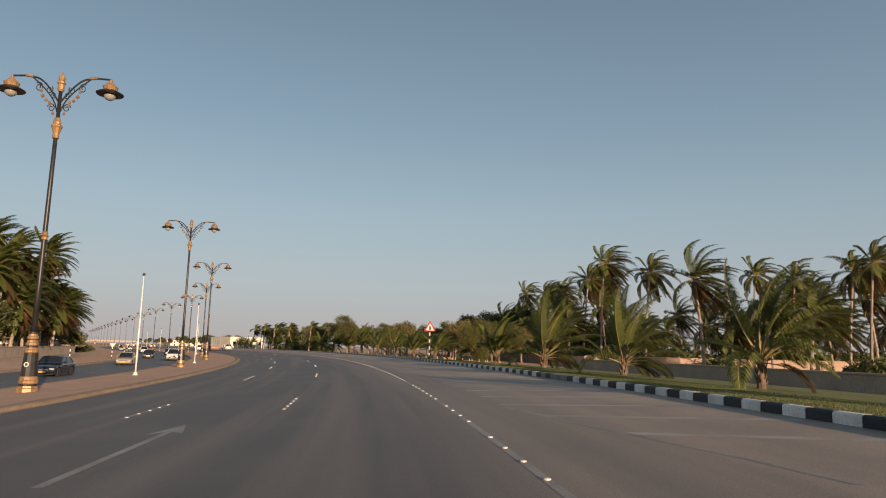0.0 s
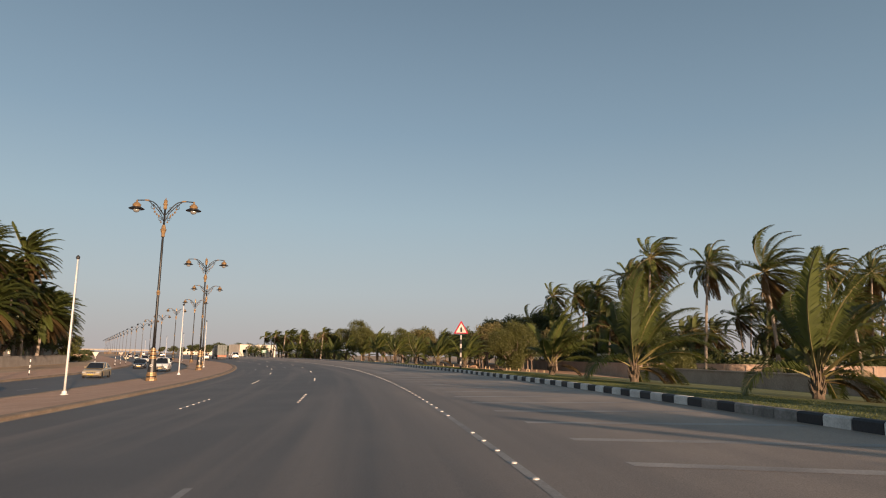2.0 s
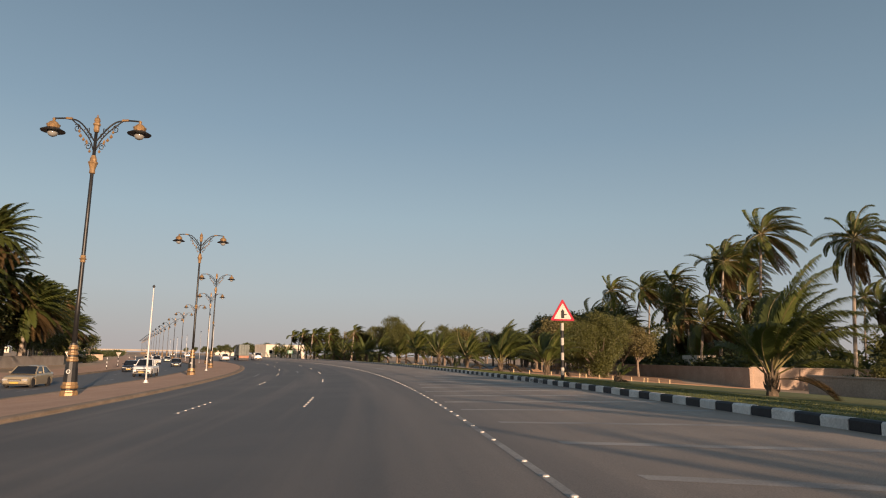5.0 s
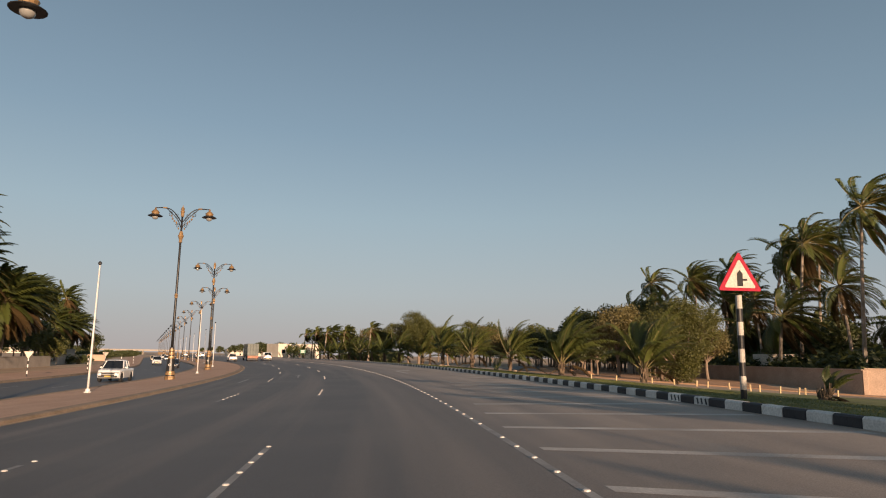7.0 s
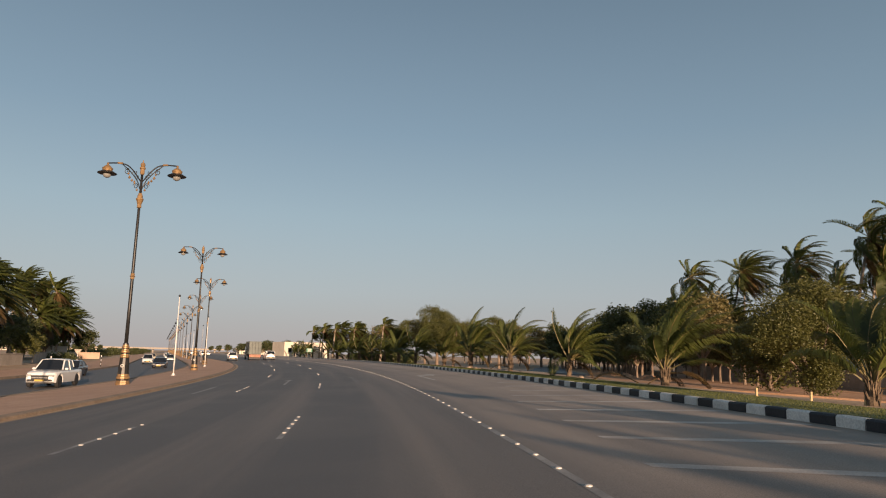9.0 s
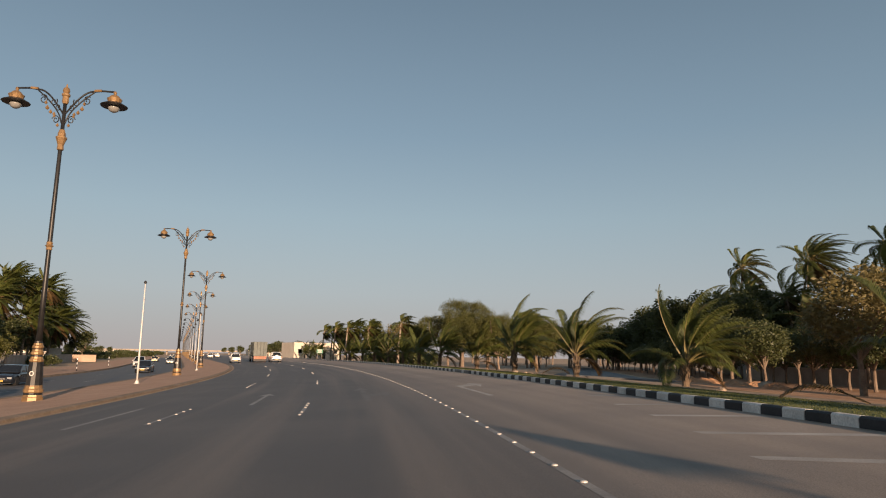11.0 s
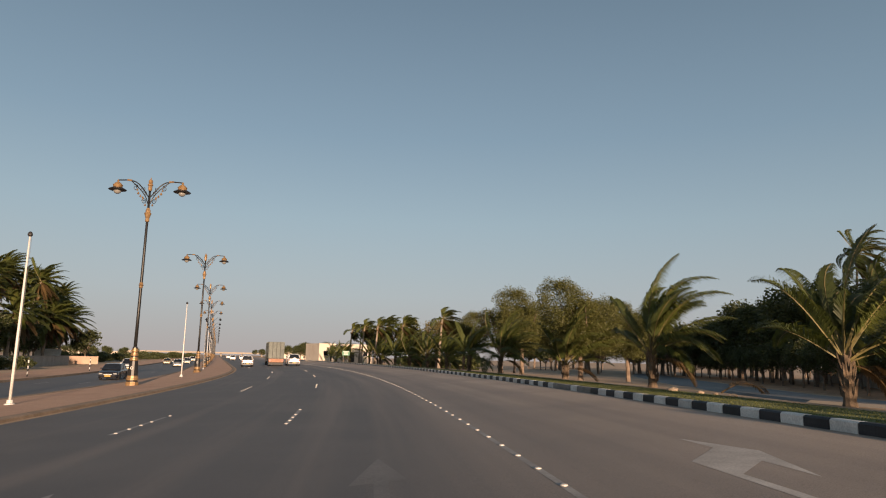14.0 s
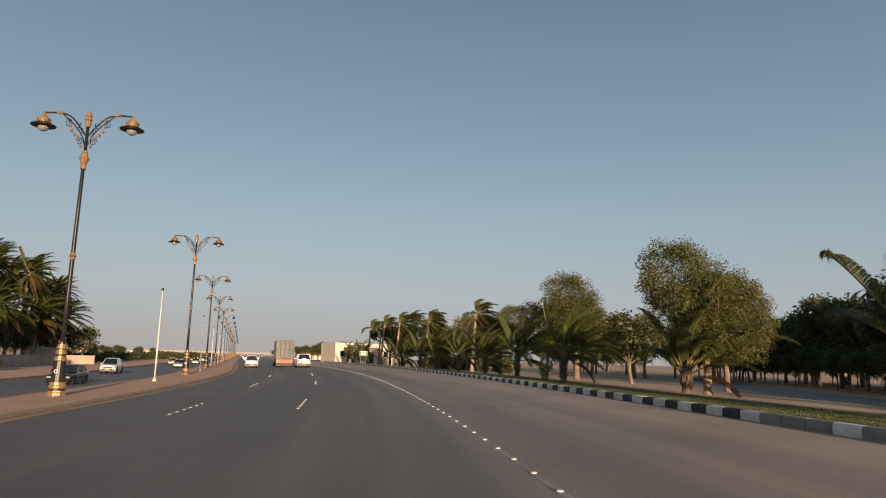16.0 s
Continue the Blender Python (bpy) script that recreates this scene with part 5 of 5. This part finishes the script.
        part("mirror", box(bmesh.new(), sx * (W - 0.06), sx * (W + 0.15), a - 1.72, a - 1.6, belt + 0.02, belt + 0.15, bevel=0.04), paint, top)
        for y in (0.35, -0.55):
            part("door_handle", box(bmesh.new(), sx * (W - 0.01), sx * (W + 0.018), y - 0.1, y + 0.1, belt - 0.16, belt - 0.12, bevel=0.01), paint, top)
    gw, gh = (0.4, 0.14) if kind == "saloon" else (0.5, 0.28)
    part("grille", box(bmesh.new(), -gw, gw, a - 0.09, a + 0.012, hood - 0.22 - gh, hood - 0.22, bevel=0.02), PLASTIC, top, "black grille")
    part("badge_bar", box(bmesh.new(), -gw * 0.9, gw * 0.9, a + 0.013, a + 0.02, hood - 0.25 - gh / 2, hood - 0.22 - gh / 2), STEEL, top, "chrome grille bar")
    part("bumper", box(bmesh.new(), -W * 0.78, W * 0.78, a - 0.12, a + 0.04, clear + 0.1, clear + 0.24, bevel=0.05), PLASTIC if kind != "saloon" else paint, top)
    part("bumper", box(bmesh.new(), -W * 0.86, W * 0.86, -a - 0.06, -a + 0.12, clear + 0.12, clear + 0.3, bevel=0.05), PLASTIC if kind != "saloon" else paint, top)
    part("number_plate", box(bmesh.new(), -0.26, 0.26, a + 0.041, a + 0.05, clear + 0.11, clear + 0.22), PLATE, top, "blank yellow plate")
    part("number_plate", box(bmesh.new(), -0.26, 0.26, -a - 0.075, -a - 0.061, clear + 0.14, clear + 0.26), PLATE, top, "blank yellow plate")
    if kind == "suv":
        part("spare_wheel_cover", lathe([(0.0, -0.09), (0.34, -0.08), (0.36, 0.0), (0.36, 0.09)], 18, m=pose(0, -a - 0.06, belt - 0.2, 90, 0, 0)), paint, top, "round white spare wheel cover")
    if kind == "pickup":
        part("bed", box(bmesh.new(), -W + 0.17, W - 0.17, -a + 0.16, -a + 1.6, belt + 0.02, belt + 0.036), PLASTIC, top, "dark cargo bed")
        part("tailgate", box(bmesh.new(), -W * 0.8, W * 0.8, -a - 0.01, -a + 0.03, belt - 0.42, belt - 0.03, bevel=0.02), paint, top)
    return top


def box_truck():
    top = thing("box_truck", "grey high-sided lorry with an orange-brown tail", "lorry")
    part("cargo_box", box(bmesh.new(), -1.25, 1.25, -4.2, 2.4, 1.15, 3.9, bevel=0.04), TARP, top, "grey ribbed cargo box")
    for i in range(9):
        for sx in (-1, 1):
            part("rib", box(bmesh.new(), sx * 1.251, sx * 1.29, -4.0 + i * 0.78, -3.92 + i * 0.78, 1.2, 3.85), TARP, top)
    for x in (-0.62, 0.0, 0.62):
        part("door_bar", tube(bmesh.new(), [(x, -4.23, 1.2), (x, -4.23, 3.85)], 0.03, 6), PLASTIC, top)
    part("tailboard", box(bmesh.new(), -1.2, 1.2, -4.3, -4.15, 0.55, 1.14, bevel=0.03), TRUCK_RED, top, "orange-brown tailboard")
    part("chassis", box(bmesh.new(), -0.6, 0.6, -4.1, 4.2, 0.6, 1.0), PLASTIC, top)
    cab = part("cab", shell([(4.6, 0.6), (4.65, 1.5), (4.3, 2.7), (4.0, 2.85), (2.6, 2.85), (2.6, 0.6)], 1.2, 0.03, 1.6), CAR_WHITE, top)
    part("windscreen", box(bmesh.new(), -1.0, 1.0, 4.5, 4.53, 1.65, 2.5), GLASS, cab)
    for sx in (-1, 1):
        part("tail_light", box(bmesh.new(), sx * 0.85, sx * 1.15, -4.33, -4.29, 0.75, 0.95), TAIL, top)
        for y in (3.7, -2.2, -3.2):
            wheel(top, sx * 1.05, y, 0.48, 0.3)
    part("mudguard", box(bmesh.new(), -1.2, 1.2, -4.1, -4.05, 0.15, 0.56), PLASTIC, top)
    return top


def drive(ob, s, l, back=False, dz=0.0):
    x, y = at(s, l)
    ob.matrix_basis = pose(x, y, height(s, l) + dz, 0, 0, math.degrees(centre(l)[2]) + (180 if back else 0))
    return ob


drive(box_truck(), -3.4, 218)
suv = drive(car("suv", CAR_WHITE, "white estate off-roader driving away on the carriageway"), -1.3, 208)
pick = drive(car("pickup", CAR_WHITE, "white pickup driving away beside the median"), -8.0, 214)
blk = drive(car("saloon", CAR_BLACK, "dark blue-black saloon car on the far carriageway"), -21.5, 57, True)
sal = drive(car("saloon", CAR_SILVER, "silver saloon car on the far carriageway"), -24.6, 41, True)
gold = drive(car("saloon", CAR_GOLD, "beige and white taxi saloon on the far carriageway"), -22.5, 88, True)
ow = drive(car("pickup", CAR_WHITE, "white pickup truck on the far carriageway"), -19.4, 112, True)
for ob, s, l in ((blk, -24.2, 133), (blk, -20.5, 168), (ow, -24, 200), (sal, -19.8, 240), (gold, -24, 275), (sal, -20, 290), (ow, -20, 330)):
    x, y = at(s, l)
    copy_thing(ob, pose(x, y, height(s, l), 0, 0, math.degrees(centre(l)[2]) + 180))
for ob, s, l in ((pick, -7.8, 330), (sal, -4, 360), (suv, -7.8, 420)):
    x, y = at(s, l)
    copy_thing(ob, pose(x, y, height(s, l), 0, 0, math.degrees(centre(l)[2])))

# direction sign at the junction ahead
ds = thing("direction_sign", "green rectangular direction sign on two posts", "road sign")
for x in (-0.6, 0.6):
    part("pole", lathe([(0.04, -0.1), (0.04, 1.98)], 8, m=pose(x * 0.7, 0, 0)), STEEL, ds)
board = part("board", box(bmesh.new(), -0.65, 0.65, -0.07, -0.045, 1.2, 2.0, bevel=0.01), SIGN_GREEN, ds, "green board")
for z, w in ((1.8, 0.45), (1.58, 0.35), (1.34, 0.4)):
    part("writing_bar", box(bmesh.new(), -w, w, -0.078, -0.071, z, z + 0.12), WHITE, board, "white bar of unreadable writing")
put(ds, 8.6, 216)


# ---- road markings and studs ----
def paint(name, cells, material, label):
    """Flat painted shapes given as road polygons [(s, l), ...] laid 6 mm above the surface."""
    verts, faces = [], []
    for poly in cells:
        i = len(verts)
        for s, l in poly:
            x, y = at(s, l)
            z = 0.05 * s if s > -15 else -1.15 + (s + 27.25) * 0.01485
            verts.append((x, y, z + 0.003))
        faces.append(tuple(range(i, i + len(poly))))
    ob = new(name, quads(verts, faces, name, material))
    return tagged(ob, label, "road marking", "road markings", "structure")


def strip_cells(s, w, l0, l1, step):
    n = max(1, int((l1 - l0) / step))
    return [[(s - w, l0 + (l1 - l0) * i / n), (s + w, l0 + (l1 - l0) * i / n), (s + w, l0 + (l1 - l0) * (i + 1) / n), (s - w, l0 + (l1 - l0) * (i + 1) / n)] for i in range(n)]


paint("edge_line", strip_cells(1.7, 0.05, 92, 420, 3), MARK_FAINT, "white painted lane line under the studs")
paint("edge_line_worn", strip_cells(1.7, 0.06, -20, 92, 3), MARK_FAINT, "worn white lane line under the studs")
for k in range(-1, 22):
    l = 19.2 + 18.97 * k
    paint("lane_dash", strip_cells(-2.3, 0.055, l, l + 4.4, 2.2), (MARK_FAINT, MARK)[k > 7], "white lane dash with studs")
    paint("lane_dash", strip_cells(-5.92, 0.055, l - 0.8, l + 3.6, 2.2), (MARK_FAINT, MARK)[k > 5], "white lane dash with studs")
    paint("lane_dash", strip_cells(-20.6, 0.06, l + 5, l + 8.5, 3.5), MARK, "white lane dash on the far carriageway")
    paint("lane_dash", strip_cells(-23.8, 0.06, l + 5, l + 8.5, 3.5), MARK, "white lane dash on the far carriageway")


def wound(poly):
    """The polygon turned so that it faces up."""
    area = sum(p[0] * q[1] - q[0] * p[1] for p, q in zip(poly, poly[1:] + poly[:1]))
    return poly if area > 0 else poly[::-1]


def straight_arrow(s, l):
    """Lane arrow 6.5 m long with its tip at l."""
    cells = [[(s - 0.07, l - 6.5), (s + 0.07, l - 6.5), (s + 0.07, l - 1.3), (s - 0.07, l - 1.3)], [(s - 0.33, l - 1.6), (s - 0.07, l - 1.3), (s, l)], [(s - 0.07, l - 1.3), (s + 0.07, l - 1.3), (s, l)], [(s + 0.07, l - 1.3), (s + 0.33, l - 1.6), (s, l)]]
    paint("road_arrow", [wound(c) for c in cells], MARK_FAINT, "worn white straight-ahead arrow on the asphalt")


def turn_arrow(s, l):
    """Right-turn arrow: a shaft, an arm and a head pointing right, the head's back corner at l."""
    cells = [[(s - 0.16, l - 9.2), (s + 0.02, l - 9.2), (s + 0.06, l - 3.2), (s - 0.07, l - 2.2)], [(s - 0.07, l - 2.2), (s + 0.06, l - 3.2), (s + 0.79, l - 2.4), (s + 0.84, l - 1.1)], [(s + 0.78, l - 3.6), (s + 1.26, l - 1.6), (s + 0.83, l)]]
    paint("road_arrow", [wound(c) for c in cells], HATCH, "worn white right-turn arrow on the asphalt")


straight_arrow(-4.0, 16.5)
straight_arrow(-4.17, 106.4)
cells = [[(-0.43, 99.5), (-0.25, 99.5), (-0.24, 106.1), (-0.42, 106.0)], [(-0.72, 105.9), (-0.42, 106.0), (-0.24, 106.1), (-0.01, 106.2), (-0.33, 108.0)],
         [(-0.25, 101.6), (0.32, 102.2), (0.38, 103.4), (-0.24, 102.8)], [(0.30, 101.2), (0.74, 102.9), (0.40, 104.5)]]
paint("road_arrow", [wound(c) for c in cells], MARK_GHOST, "nearly rubbed-out white ahead-or-right arrow on the asphalt")
turn_arrow(3.84, 108.6)

# worn slanting hatch bars on the outer lane before the side road
HATCH_EDGE = ((8, 4.6), (10, 4.3), (14.3, 3.5), (17.5, 3.0), (26, 3.1), (34, 2.9), (46, 2.7), (54, 1.95), (63, 2.05), (69, 2.5), (74, 3.2), (84, 3.9), (88, 4.7), (91, 5.3), (97.5, 6.1), (101, 6.7))
bars = [11.6, 14.3, 17.0, 19.7, 22.4, 24.94, 27.7, 30.5, 33.3, 36.2, 39.1, 42.1, 45.2, 48.5, 51.85, 54.8, 57.9, 61.0, 64.2, 67.3, 70.3, 73.3, 76.2, 79.1, 82.0, 84.9, 87.9, 91.2, 94.45, 98.05]
for l5 in bars:
    s0 = value_at(HATCH_EDGE, l5 + 1.2)
    cells = []
    for k in range(6):
        sa, sb = s0 + (7.35 - s0) * k / 6, s0 + (7.35 - s0) * (k + 1) / 6
        la, lb = l5 - 0.6 * (sa - 5), l5 - 0.6 * (sb - 5)
        cells.append([(sa, la - 0.17), (sb, lb - 0.17), (sb, lb + 0.17), (sa, la + 0.17)])
    paint("hatch_bar", cells, HATCH if l5 > 52 else HATCH_FAINT, "worn white slanting hatch bar on the outer lane")
for (la, sa), (lb, sb) in zip(HATCH_EDGE[:3], HATCH_EDGE[1:4]):
    paint("hatch_border", [[(sa - 0.05, la), (sa + 0.05, la), (sb + 0.05, lb), (sb - 0.05, lb)]], MARK_FAINT, "worn white border line of the hatching")
paint("give_way_line", [[(-7.75, 94.0), (-7.6, 94.0), (-7.6, 100.5), (-7.75, 100.5)]], MARK_FAINT, "worn white line on the asphalt")

# kerb stones, studs: one mesh a kind, many pieces
kerb = tagged(new("kerb"), "black and white painted concrete kerb", "kerb", kind="structure")
bm = bmesh.new()
vs = [bm.verts.new((x, y, z)) for y in (0.006, 0.694) for x, z in ((0.0, -0.25), (0.0, 0.17), (0.035, 0.205), (0.19, 0.205), (0.19, -0.25))]
for k in range(4):
    bm.faces.new((vs[k], vs[k + 1], vs[k + 6], vs[k + 5]))
bm.faces.new(vs[:5])
bm.faces.new(list(reversed(vs[5:])))
bmesh.ops.recalc_face_normals(bm, faces=bm.faces)
stones = [mesh_of(bm.copy(), "kerb_stone", m) for m in (K_WHITE, K_BLACK, K_GREY)]
LAID = ((0, 12.42), (34, 35.69), (64, 57.18), (88, 74.36), (142, 111.58))


def stone_at(k):
    """Where along the road stone k begins: laid by hand, so the lengths vary a little."""
    if k <= 0:
        return 12.42 + 0.70 * k
    for (a, la), (c, lc) in zip(LAID, LAID[1:]):
        if k <= c:
            return la + (lc - la) * (k - a) / (c - a)
    return LAID[-1][1] + 0.70 * (k - LAID[-1][0])


GREY_RUN = {21, 22, 23, 25, 155, 156, 158, 159, 160}
rest_v, rest_f = {0: [], 1: []}, {0: [], 1: []}
for k in range(-60, 560):
    l = stone_at(k)
    long = (stone_at(k + 1) - l) / 0.70
    x, y = at(7.55, l)
    th = math.degrees(centre(l + 0.35)[2])
    kind = 2 if k in GREY_RUN else (1 if k % 2 == 0 else 0)
    m = pose(x, y, 0.375, 0.25 * math.sin(k * 1.9), 0.4 * math.sin(k * 2.7), th + 0.25 * math.sin(k * 3.1)) @ Matrix.Diagonal((1, long, 1, 1))
    if -12 <= k < 288:
        ob = new("kerb_stone", stones[kind])
        ob.parent = kerb
        ob.matrix_basis = m
    else:
        c = k % 2
        i = len(rest_v[c])
        rest_v[c] += [tuple(m @ v.co) for v in stones[0].vertices]
        rest_f[c] += [tuple(i + q for q in p.vertices) for p in stones[0].polygons]
for c in (0, 1):
    ob = tagged(new("distant_kerb_stones", quads(rest_v[c], rest_f[c], "distant_kerb_stones", (K_BLACK, K_WHITE)[c])), kind="stuff")
    ob.parent = kerb

for l in (66.75, 65.35):
    for i in range(3):
        x, y = at(7.545, l + 0.2 * (i - 1))
        ob = new("paint_slash", mesh_of(box(bmesh.new(), -0.002, 0.003, -0.03, 0.03, -0.02, 0.13), "paint_slash", K_BLACK))
        ob.parent = kerb
        ob.matrix_basis = pose(x, y, 0.42, -22, 0, math.degrees(centre(l)[2]))

bm = lathe([(0.046, -0.005), (0.043, 0.008), (0.028, 0.015), (0.01, 0.017)], 10)
stud = mesh_of(bm, "stud", STUD)
count = 0
far_v, far_f = [], []
def lay_stud(s, l):
    global count
    x, y = at(s, l)
    m = pose(x, y, 0.05 * s + 0.008, 0, 0, math.degrees(centre(l)[2])) @ Matrix.Diagonal((1.0, 1.0, 1.0, 1.0))
    if count < 295:
        ob = new("stud", stud)
        ob.parent = road
        ob.matrix_basis = m
        count += 1
    else:
        i = len(far_v)
        far_v.extend(tuple(m @ v.co) for v in stud.vertices)
        far_f.extend(tuple(i + q for q in p.vertices) for p in stud.polygons)


MISSING = {3, 9, 14, 22, 23, 37, 51}
for k in range(125):
    if k not in MISSING:
        lay_stud(1.7, 3.2 + 1.16 * k)
for k in range(0, 9):
    for j in range(6):
        if (k * 5 + j * 3) % 11 != 4:
            lay_stud(-2.3, 19.25 + 18.97 * k + 0.86 * j)
            lay_stud(-5.88, 18.65 + 18.97 * k + 0.9 * j)
for k in range(125, 260):
    lay_stud(1.7, 3.2 + 1.16 * k)
ob = tagged(new("distant_studs", quads(far_v, far_f, "distant_studs", STUD)), kind="stuff")
ob.parent = road
